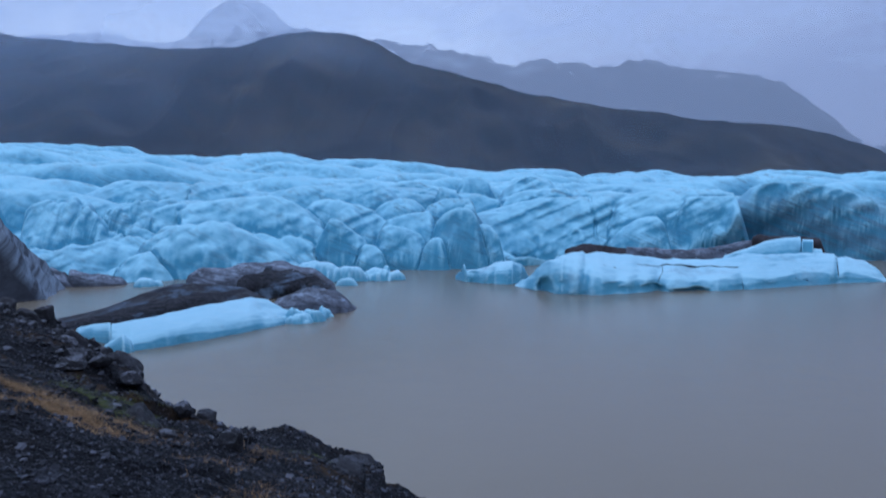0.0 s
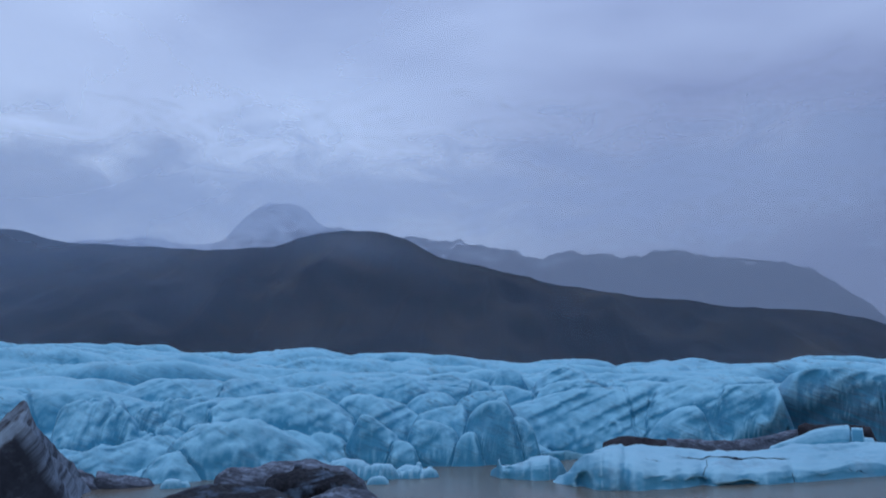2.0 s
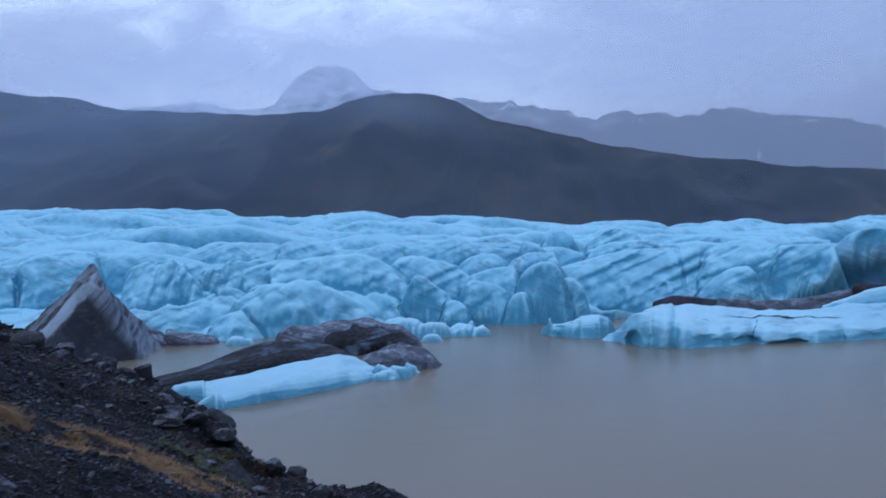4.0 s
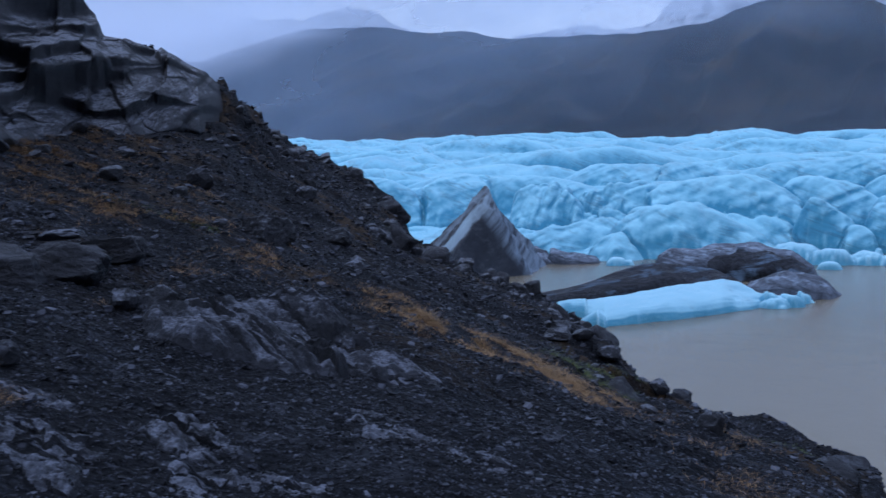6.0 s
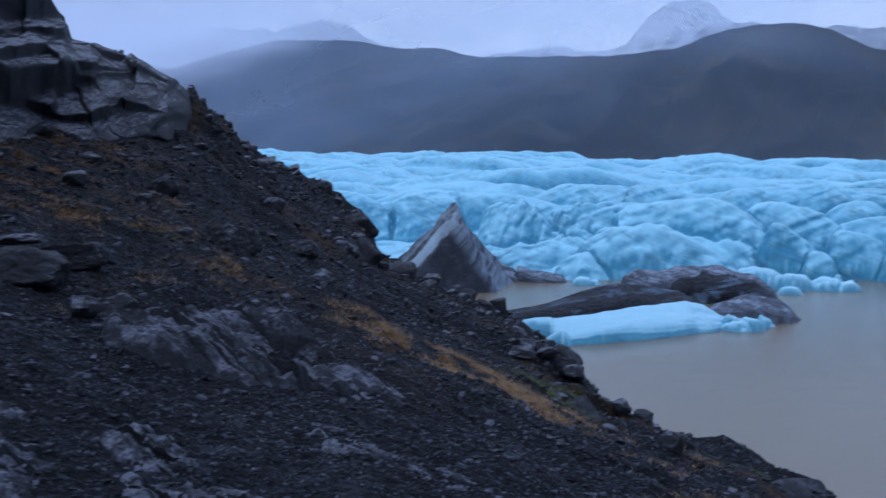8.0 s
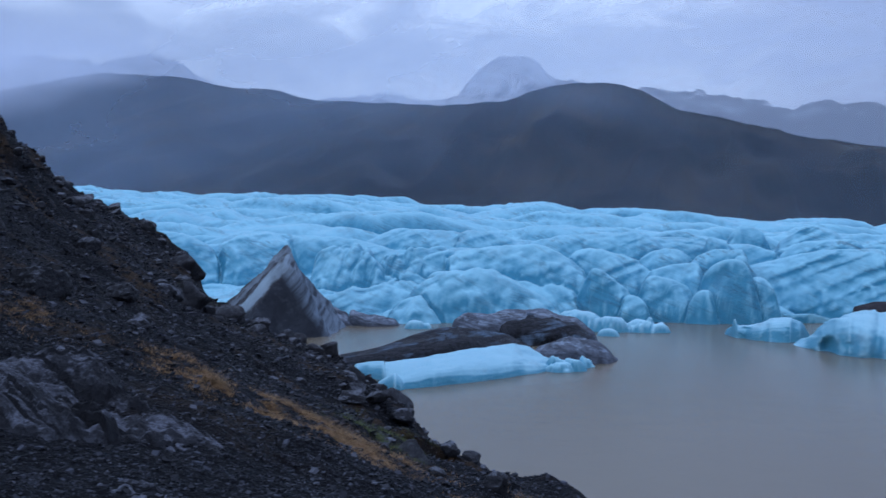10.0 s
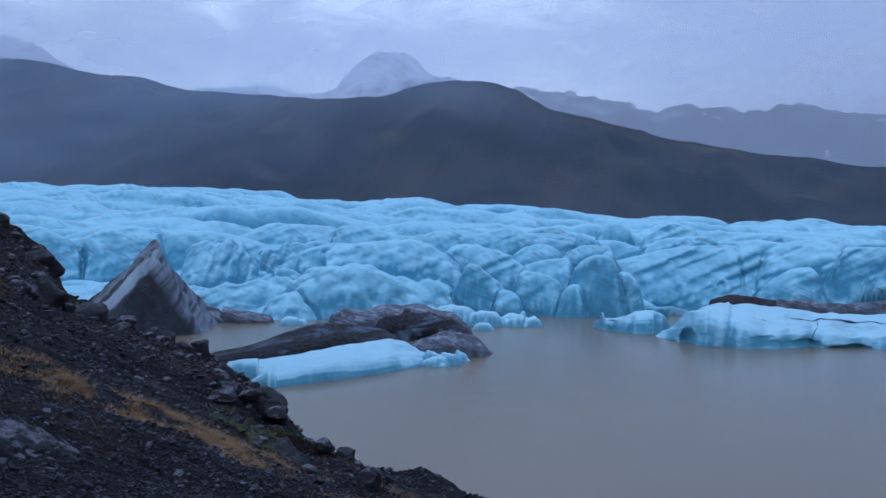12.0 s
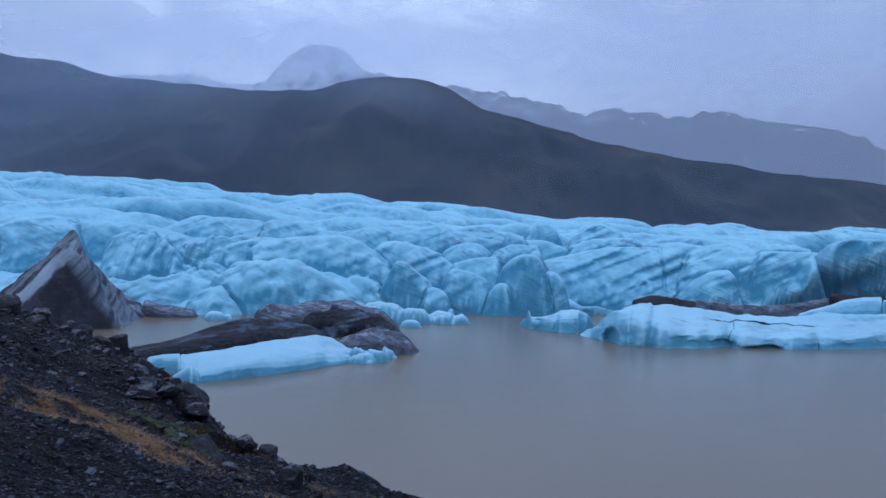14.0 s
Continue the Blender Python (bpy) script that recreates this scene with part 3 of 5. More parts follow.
def glacier_height(x, y):
    az, r = np.degrees(np.arctan2(-x, y)), np.hypot(x, y)
    f, top = (np.interp(az, *zip(*sorted(t))) for t in (FRONT, GTOP))
    f = f + 2.0 * fbm(x / 18, y / 18, 0, 3, 5)
    back_at = 520.0
    d = r - f
    crest = EYE + back_at * np.tan(np.radians(top))
    knee = 13.0
    s = np.clip((d - 45) / (back_at - f - 45), 0, 1.5)
    z = np.where(d < 45, knee * np.sqrt(np.clip(d, 0, 45) / 45) - 3.0, knee - 3.0 + (crest - knee - 3.6) * np.where(s < 1, 1 - (1 - np.clip(s, 0, 1)) ** 1.25, 1 - 0.4 * (s - 1)))
    wx, wy = x + 8 * fbm(x / 34, y / 34, 0, 3, 11), y + 8 * fbm(x / 34, y / 34, 0, 3, 12)
    # long swells across the flow, broken into domes, then smaller hummocks
    u, v = (wx * 0.98 + wy * 0.20) / 66, (-wx * 0.20 + wy * 0.98) / 17
    z = z + smooth(0, 40, d) * 9.0 * (cells(u, v, 3, tilt=1.2, round_off=1.9) + 0.36) + 3.2 * (cells(u * 2.0 + 0.3, v * 2.1, 4, tilt=1.8, round_off=1.7) + 0.28)
    hollow = smooth(-16.5, -18.5, az) * smooth(-29, -26, az) * smooth(60, 30, d)
    z = z + 0.30 * (1 - hollow) * cells(wx / 4.6, wy / 3.6, 14, tilt=1.2) * smooth(-3, 6, d) * smooth(260, 170, r)
    # the seracs of the front
    ax, ay = 1.1 * fbm(x / 9, y / 9, 0, 4, 15, 0.55), 1.1 * fbm(x / 9, y / 9, 0, 4, 16, 0.55)
    second = z - 9.0
    for c, r0, half, left, summit, right, skew, front, back_fall in LOBES:
        w = (np.radians(c - az) * r0 + ax) / half
        q = r + ay - r0
        rise = np.sin(0.5 * np.pi * np.clip((w + 1) / (skew + 1), 0, 1))
        fall = np.sin(0.5 * np.pi * np.clip((1 - w) / (1 - skew), 0, 1))
        line = np.where(w < skew, left + (summit - left) * rise, right + (summit - right) * fall)
        line = line - 3.5 * half * np.clip(np.abs(w) - 1, 0, 9) - 0.6 * smooth(0.8, 1.0, np.abs(w))
        face = line - np.maximum(line + 2.5, 0.5) * np.clip(-q / front, 0, 3) ** 1.7 - back_fall * np.clip(q, 0, 99) - 0.004 * np.clip(q, 0, 99) ** 2
        second = np.maximum(second, np.minimum(z, face))
        z = np.maximum(z, face)
    z = z - (0.55 + 0.75 * smooth(-5.5, -3.5, az)) * np.exp(-((z - second) / 0.38) ** 2) * smooth(70, 40, d)      # crevasses where they part
    # knobbly broken ice low on the west side, and a field of small sharp seracs behind the pyramid
    knobs = smooth(3, 6, az) * smooth(30, 12, d)
    field = smooth(16.5, 18.5, az) * smooth(27, 24, az) * smooth(140, 146, r) * smooth(176, 166, r)
    z = z + 0.55 * knobs * cells(wx / 2.6, wy / 2.3, 24, tilt=1.6, round_off=1.2) + 1.5 * field * (cells(wx / 2.0, wy / 2.4, 25, tilt=1.8, spread=1.0, round_off=1.2) + 0.3)
    z = z + 1.5 * (cells(wx / 17, wy / 11, 27, tilt=1.8, round_off=1.2) + 0.3) * smooth(200, 260, r) + (1 - 0.8 * hollow) * 0.12 * fbm(x / 3.0, y / 3.0, 0, 4, 6) + (1 - hollow) * 0.22 * fbm((x * 0.5 + y) / 7, (x - 0.5 * y) / 22, 0, 3, 8, ridged=True) * smooth(-4, 8, d)
    return np.where(d < -6, z - 4.0 * (-6 - d), z)


az = np.linspace(-34, 50, 920)
r = np.concatenate([np.arange(122, 206, 0.30), 206 * np.geomspace(1.0, 680 / 206, 250)[1:]])
A, Rr = np.meshgrid(az, r, indexing="ij")
gx, gy = polar(A, Rr)
gz = glacier_height(gx, gy)
gz = np.where(Rr < 123, -4, gz)
# the hollow under the brow at the east end: the face leans out over its foot
lean = 4.6 * smooth(0.0, -1.3, A + 16.8 + 0.24 * (gz - 2)) * smooth(-26.5, -20.0, A) * smooth(3, 12, gz) * smooth(205, 186, Rr)
slant = gz * 0.92 - gx * 0.39
strata = (0.20 * fbm(slant / 0.9, gx / 16, gy / 16, 4, 18) * smooth(-0.3, 0.4, fbm(gx / 14, gy / 14, 0, 2, 19)) - (0.28 + 0.47 * smooth(-3.5, -6, A)) * fbm(slant / 3.4, gx / 24, gy / 24, 3, 20, ridged=True)) * smooth(240, 190, Rr) * smooth(0.0, 2.0, gz)
gx, gy = polar(A, Rr - lean + strata)
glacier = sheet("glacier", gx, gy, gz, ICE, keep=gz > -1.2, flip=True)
tagged(glacier, "crevassed blue glacier tongue with dark ash streaks", "glacier", kind="structure")


# ---------------------------------------------------------------- ice bodies made of overlapping lobes
def body(name, lobes, mat, centre, turn, half, step, rough, seed, label="", parent=None, sharp=2.6, below=-0.7, grain=1.0, planes=(), power=5.0):
    """Ice that rises from the water. Each lobe: along, across, half length, half width, height, lean along, lean across.
    Planes: height, slope along, slope across; the lowest of them is the surface."""
    u, v = np.meshgrid(np.arange(-half[0], half[0] + step, step), np.arange(-half[1], half[1] + step, step), indexing="ij")
    wu = u + rough * 1.3 * fbm(u / 3 + seed, v / 3, 0, 4, seed)
    wv = v + rough * 1.3 * fbm(u / 3, v / 3 + seed, 0, 4, seed + 1)
    z = np.full(u.shape, below - 2.0)
    for cu, cv, hu, hv, top, lu, lv in lobes:
        a, b = (wu - cu) / hu, (wv - cv) / hv
        d = (np.abs(a) ** sharp + np.abs(b) ** sharp) ** (1 / sharp)
        z = np.maximum(z, np.maximum(top + 0.5 + lu * (wu - cu) + lv * (wv - cv), 0.4) * (1 - np.clip(d, 0, 3) ** power) - 0.5)
    if planes:
        z = np.min([h + a * wu + b * wv for h, a, b in planes], axis=0)
    z = z + rough * (0.55 * fbm(u / 2.2, v / 2.2, 0, 5, seed + 3) + 0.5 * cells(u / 2.6 * grain, v / 2.2 * grain, seed + 4, tilt=1.2)) * smooth(below, below + 1.5, z)
    c, s = math.cos(radians(turn)), math.sin(radians(turn))
    ob = sheet(name, centre[0] + c * u - s * v, centre[1] + s * u + c * v, np.maximum(z, below), mat, keep=z > below, parent=parent)
    return tagged(ob, label, "iceberg" if parent is None else "")


def berg(name, stations, mat, seed, label="", parent=None, rough=0.12, step=0.16, flutes=(), caves=(), cracks=()):
    """Ice swept along its waterline. Stations: direction, distance of the foot, then depth and height of the front edge and of the back.
    Flutes: direction, half width, depth. Caves: direction, height, half width, half height, depth.
    Cracks: runs of (direction, place on the section), where 0 is the foot, 2 the front edge and 3 the back edge."""
    st = np.array(sorted(stations))
    mean_r = st[:, 1].mean()
    az = np.arange(st[0, 0], st[-1, 0], math.degrees(step / mean_r))

    def section(a, k):
        """x, y, z at direction a and place k on the section."""
        foot, de, he, db, hb = (np.interp(a, st[:, 0], st[:, i]) for i in range(1, 6))
        depth = np.stack([0 * de, 0.18 * de, de, db, db + 1.5 + 0.4 * np.maximum(hb, 0)], -1)
        high = np.stack([-0.8 + 0 * he, 0.60 * he - 0.1, he, hb, -0.9 + 0 * he], -1)
        kk = np.clip(k, 0, 3.999)
        w = 0.32
        d = z = 0
        for off, q in ((-w, 0.25), (0.0, 0.5), (w, 0.25)):               # rounds the edges off
            j = np.clip(kk + off, 0, 3.999)
            i = np.floor(j).astype(int)
            f = j - i
            pick = lambda t, m: np.take_along_axis(t, m[..., None], -1)[..., 0]
            d = d + q * (pick(depth, i) * (1 - f) + pick(depth, i + 1) * f)
            z = z + q * (pick(high, i) * (1 - f) + pick(high, i + 1) * f)
        along = np.radians(a) * mean_r
        face = smooth(2.5, 1.6, kk)
        for a0, wide, deep in flutes:
            m = (along - math.radians(a0) * mean_r + 0.12 * z) / wide
            d = d + deep * np.exp(-m * m) * face
            z = z - 0.12 * deep * np.exp(-m * m) * (1 - face) * smooth(3.2, 2.4, kk)
        for a0, z0, wide, tall, deep in caves:
            m = ((along - math.radians(a0) * mean_r) / wide) ** 2 + ((z - z0) / tall) ** 2
            d = d + deep * np.exp(-m ** 2) * face
        swell = fbm(along / 4.0, d / 3.0, z / 2.5, 4, seed)
        hackle = cells(along / 1.5, (d + z) / 1.3, seed + 2, tilt=1.1)
        d = d + rough * (2.2 * swell + 0.5 * hackle) * smooth(0.0, 0.6, kk) * face
        z = z + rough * (1.6 * swell + 0.6 * hackle) * smooth(-0.3, 0.8, z)
        x, y = polar(a, foot + d)
        return x, y, z

    A, K = np.meshgrid(az, np.linspace(0, 3.999, 64), indexing="ij")
    ob = sheet(name, *section(A, K), mat, parent=parent, flip=True)
    for run in cracks:                                                   # thin dark strips put the cracks' shade into colour
        at, ks, wide = [p[0] for p in run], [p[1] for p in run], run[0][2]
        q = np.linspace(0, len(run) - 1, 14 * len(run))
        a, k = np.interp(q, range(len(run)), at), np.interp(q, range(len(run)), ks) + 0.03 * fbm(q * 3.1, seed, 0, 3, seed + 5)
        w = 0.6 * wide * (0.2 + np.abs(fbm(q * 2.3, seed, 1, 2, seed + 6))) * smooth(0, 0.3, q) * smooth(len(run) - 1, len(run) - 1.3, q)
        turn = abs(at[-1] - at[0]) * mean_r / 57 < 3                     # an upright crack is widened along the ice
        a3 = a[:, None] + (np.degrees(w / mean_r)[:, None] * np.array([-1, 0, 1]) if turn else np.zeros(3))
        k3 = k[:, None] + (np.zeros(3) if turn else 0.5 * w[:, None] * np.array([-1, 0, 1]))
        cx, cy, cz = section(a3, k3)
        away = np.hypot(cx, cy)
        sheet("ash_crack", cx * (1 - 0.05 / away), cy * (1 - 0.05 / away), cz + 0.045, CRACK, parent=parent)
    return tagged(ob, label, "iceberg" if parent is None else "")


def group_of(name, label, category="iceberg"):
    return tagged(new(name), label, category)


body("pyramid_iceberg", (), PYRAMID, place(28.9, 118), 28.9, (14, 13), 0.2, 0.45, 31, "dark pyramid-shaped iceberg banded with ash and grey ice",
     planes=((11.8, 1.40, 0.40), (11.8, -1.45, 0.30), (22.0, -0.2, 2.1), (12.2, 0, -1.5)))

# dirty toe of the glacier beside the pyramid
berg("ice_block", ((26.7, 124, 1, -0.2, 2, -0.2), (26.2, 123, 1.6, 1.4, 4, 2.7), (25.3, 122.6, 2.0, 1.5, 4.5, 2.9), (24.6, 122.6, 1.8, 1.2, 4, 2.3), (23.8, 122.8, 1, -0.2, 2, -0.2)), GREY, 33, "dark ash-covered ice block at the glacier toe", None, 0.28)
berg("ice_block", ((24.7, 123.5, 1, -0.2, 2, -0.2), (24.3, 122.8, 1.4, 1.7, 4, 2.7), (23.2, 122, 1.4, 1.4, 4, 2.1), (22.2, 122, 1.4, 1.2, 3, 1.8), (21.2, 122.4, 1.2, 0.6, 3, 0.9), (20.8, 123, 1, -0.2, 2, -0.2)), GREY, 35, "grey ash-stained ice block at the glacier toe", None, 0.25)
body("ice_block", [(0, 0, 1.6, 1.2, 1.1, 0, 0), (1.6, 0.2, 0.9, 0.8, 0.7, 0, 0)], BERG_ICE, place(19.8, 120), 20, (4, 3), 0.15, 0.2, 36, "small rounded pale blue ice lump in the water")

# the near iceberg: a pale slab, a black ridge behind it and a grey end
near = group_of("slab_iceberg", "low pale blue iceberg slab with a black ash ridge")
berg("ice_slab", ((22.0, 71.8, 0.6, 0.2, 1.0, 0.1), (21.9, 71.4, 1.6, 1.05, 4.8, 1.75), (20.7, 69.2, 1.5, 1.20, 6.7, 2.06), (18.5, 70.3, 1.7, 1.30, 8.2, 2.16), (16.5, 72.4, 1.8, 1.42, 8.9, 2.32),
                 (14.5, 74.8, 1.8, 1.50, 9.2, 2.46), (13.1, 76.6, 1.8, 1.50, 8.7, 2.52), (11.9, 78.3, 1.8, 1.15, 7, 1.95), (10.7, 80.4, 2, 0.75, 4, 1.0), (10.2, 80.9, 1.6, 0.45, 3.4, 0.7), (8.7, 83.1, 1.2, 0.3, 2.6, 0.5), (7.9, 85, 1, -0.2, 2, -0.2)),
     BERG_ICE, 47, "smooth pale blue ice", near, 0.13, 0.12, flutes=((10.6, 0.5, 0.5), (9.6, 0.4, 0.4), (12.3, 0.9, 0.4)))
berg("slab_end", ((24.2, 79.5, 1, -0.2, 2, -0.2), (23.9, 79.1, 1, 0.35, 3, 0.35), (23.0, 75.6, 1, 1.0, 4, 1.0), (21.95, 72.9, 1, 1.40, 4, 1.45), (21.6, 72.9, 0.6, 0, 1, 0)), BERG_ICE, 57, "pale blue ice with a straight edge", near, 0.05, 0.12)
berg("ice_chunk", ((22.55, 70.4, 0.4, -0.1, 0.8, -0.1), (22.3, 70.0, 0.5, 0.35, 1.2, 0.35), (21.2, 68.4, 0.8, 1.25, 2.4, 1.25), (20.75, 68.6, 0.7, 0.80, 1.8, 0.8), (20.5, 69.0, 0.4, 0, 0.8, 0)), BERG_ICE, 48, "pale blue block of ice", near, 0.04, 0.08)
for i, (a, r, w, h) in enumerate(((10.5, 80.9, 0.5, 0.8), (9.75, 81.5, 0.95, 1.55), (9.2, 82.3, 0.45, 0.6), (8.75, 82.8, 1.15, 1.25), (8.0, 84.1, 0.55, 1.5), (7.6, 84.9, 0.3, 0.4), (10.2, 82.4, 0.7, 1.7), (8.5, 84.4, 0.8, 1.0))):
    body("ice_shard", [(0, 0, 1.5 * w, 1.15 * w, 0.62 * h, 0.5 - 0.35 * (i % 4), 0.3 - 0.3 * (i % 3)), (0.5 * w, 0.3 * w, 0.8 * w, 0.7 * w, 0.75 * h, -0.4, 0.2)], BERG_ICE, place(a, r), 37 * i, (2.4, 2.0), 0.07, 0.3, 70 + i, "white broken ice", near, sharp=2.6, power=4.0, grain=2.2)
berg("debris_ridge", ((29.5, 82.0, 1, -0.2, 3, -0.2), (26.8, 82.0, 1.2, 0.40, 3, 0.40), (26.1, 82.2, 1.5, 0.50, 4, 0.45), (22.9, 83.2, 2, 1.05, 5, 1.24), (21.3, 83.6, 2.5, 1.4, 6, 1.88), (19.3, 84.3, 3, 2.1, 7, 2.96),
                      (17.5, 85.0, 3, 2.6, 7, 3.55), (15.8, 85.8, 3, 2.5, 7, 3.31), (14.6, 86.3, 3, 2.2, 6, 2.92), (13.2, 87.0, 2.5, 1.9, 5, 2.3), (12.1, 87.6, 1.5, 1.3, 3.5, 1.6), (11.6, 88, 1, -0.2, 2, -0.2)),
     DIRTY, 49, "ice covered in black ash", near, 0.14, 0.15, flutes=((19.0, 1.5, 0.6), (15.0, 1.2, 0.5)))
berg("grey_end", ((12.1, 90.0, 1, 0.1, 2, 0.1), (11.3, 88.5, 2, 0.9, 4, 1.25), (9.7, 87.2, 2, 1.6, 5, 2.3), (8.1, 86.3, 2, 2.0, 5, 2.75), (7.2, 86.4, 2, 1.7, 5, 2.3), (6.6, 87.0, 2, 1.1, 4, 1.4), (5.9, 90.0, 1, -0.1, 2, -0.1)),
     GREY, 50, "grey layered ice with white patches", near, 0.20, 0.13, flutes=((8.9, 0.6, 0.6), (7.1, 0.4, 0.5)))

hump = group_of("debris_iceberg", "rounded iceberg covered in dark brown ash")
berg("grey_side", ((17.6, 101.5, 1, -0.2, 2, -0.2), (17.2, 101, 1, 2.2, 2.5, 2.8), (16.2, 101, 2, 3.2, 5, 3.78), (14.8, 101, 2, 3.2, 6, 3.8), (13.6, 102.2, 2.4, 3.6, 6, 4.1), (11.0, 102.8, 2.4, 3.7, 6, 4.15), (8.9, 103, 2, 2.6, 5, 3.3), (7.6, 103.4, 1, 1.2, 3, 1.6), (7.2, 103.8, 1, -0.3, 2, -0.3)), GREY, 52, "bare grey ice", hump, 0.16, 0.16)
berg("ash_side", ((14.2, 101, 1.5, -0.2, 4, -0.2), (14.0, 100.8, 2, 2.4, 6, 3.2), (12.0, 100.6, 2.4, 2.9, 6, 3.75), (10.5, 100.6, 2.2, 2.8, 6, 3.4), (8.9, 100.8, 2, 2.1, 5, 2.9), (7.7, 101, 1.4, 1.2, 3.5, 1.55), (7.3, 101.5, 1, -0.2, 2, -0.2)),
     DIRTY, 51, "ice under dark brown ash", hump, 0.18, 0.16, flutes=((9.6, 0.8, 0.8), (12.9, 0.6, 0.5)))
body("ice_rubble", [(-6, 0.6, 3.6, 2.6, 2.6, 0, 0.1), (-1.8, 0, 3.2, 2.2, 1.9, 0, 0), (2.6, 0.3, 2.6, 1.8, 1.7, 0, 0), (5.2, 0, 1.8, 1.5, 1.4, 0, 0), (4.0, 0.5, 0.7, 0.7, 2.3, 0, 0)], BERG_ICE,
     place(5.8, 122), 8, (11, 5), 0.16, 0.5, 53, "heap of broken pale blue ice at the glacier foot")
body("ice_lump", [(0, 0, 1.7, 1.0, 0.9, 0, 0)], BERG_ICE, place(6.6, 115), 6, (3, 2), 0.12, 0.2, 54, "small pale blue ice lump afloat")

# the small horned iceberg
berg("horned_iceberg", ((-0.8, 124.0, 0.5, -0.2, 1, -0.2), (-0.95, 123.0, 0.6, 0.6, 1.2, 0.7), (-1.3, 120.5, 0.7, 1.3, 1.6, 1.3), (-1.38, 120.0, 0.5, 2.2, 1, 2.5), (-1.5, 119.2, 0.5, 2.5, 1, 2.6), (-1.6, 118.8, 0.7, 1.6, 1.6, 1.8), (-1.75, 118.5, 1, 1.5, 2, 1.75),
                         (-2.5, 117.3, 1, 1.6, 2.5, 2.2), (-3.1, 116.4, 1.4, 2.0, 3, 2.4), (-3.6, 115.7, 1.8, 2.4, 4, 3.0), (-4.8, 115.8, 1.8, 2.9, 4, 3.3), (-5.4, 118.0, 1.5, 2.4, 3.4, 2.8), (-5.6, 120.1, 1.0, 1.9, 2.4, 2.3), (-6.0, 124.5, 0.5, -0.2, 1, -0.2)),
     BERG_ICE, 43, "small pale blue iceberg with a pointed horn", None, 0.12, 0.12, flutes=((-2.1, 0.6, 0.7), (-3.3, 0.5, 0.4), (-4.9, 0.7, 0.5)))

# the long flat iceberg
flat = group_of("flat_iceberg", "long flat pale blue iceberg with thin dark cracks")
berg("ice_slab", ((-4.9, 113.4, 1, -0.1, 2, -0.1), (-5.7, 111.2, 2, 1.0, 3.2, 1.1), (-6.6, 107.8, 2.5, 2.8, 4, 3.0), (-7.45, 105.7, 3, 3.8, 5, 4.15), (-8.2, 104.2, 3.8, 4.5, 7, 4.9), (-9.6, 104.0, 4.6, 4.3, 11, 5.05),
                 (-9.72, 104.0, 4.6, 4.2, 11, 4.7), (-10.9, 104.2, 5, 3.7, 13, 4.85), (-12.6, 106.0, 5, 3.3, 14, 4.7), (-14.5, 108.8, 5, 2.9, 14, 4.25), (-17, 111.6, 5, 2.6, 13.5, 3.75), (-18.4, 112.5, 5, 2.6, 13, 3.8),
                 (-19.9, 115.1, 5, 2.65, 13, 4.45), (-21.7, 118.1, 6, 2.65, 13, 4.65), (-25.3, 127.7, 6, 2.9, 12, 4.1), (-25.5, 128.4, 6, 2.8, 12, 3.6), (-26.0, 130.2, 6, 2.9, 11, 3.75), (-27.1, 132.4, 5, 2.05, 8, 2.95), (-27.8, 133.7, 3, 0.9, 5, 1.5), (-28.4, 134.8, 2, -0.2, 3, -0.2)),
     BERG_ICE, 41, "pale blue ice with a sloping top", flat, 0.21, 0.17,
     flutes=((-9.6, 0.7, 0.9), (-8.3, 0.8, 0.6), (-11.7, 1.2, 0.7), (-14.6, 1.1, 1.6), (-13.2, 0.8, 0.6), (-17.4, 1.2, 0.5), (-19.8, 0.8, 0.8), (-21.6, 1.4, 0.5), (-25.45, 0.4, 0.9), (-23.2, 1.5, 0.8)),
     caves=((-7.0, 0.5, 1.0, 1.25, 2.0), (-16.6, 0.1, 2.4, 0.42, 1.2), (-14.2, 0.2, 1.3, 0.8, 0.8)),
     cracks=(((-12.9, 2.15, 0.13), (-14.6, 2.12), (-16.4, 2.08), (-18.0, 2.12), (-19.8, 2.05)), ((-10.8, 1.85, 0.11), (-11.4, 1.8), (-12.2, 1.62)), ((-14.85, 2.1, 0.07), (-14.9, 1.4), (-14.5, 0.7)),
             ((-22.9, 0.75, 0.12), (-23.5, 0.6), (-24.1, 0.45)), ((-25.42, 2.6, 0.08), (-25.5, 1.6), (-25.6, 0.7)), ((-19.9, 0.9, 0.07), (-19.95, 0.6), (-20.0, 0.3))))
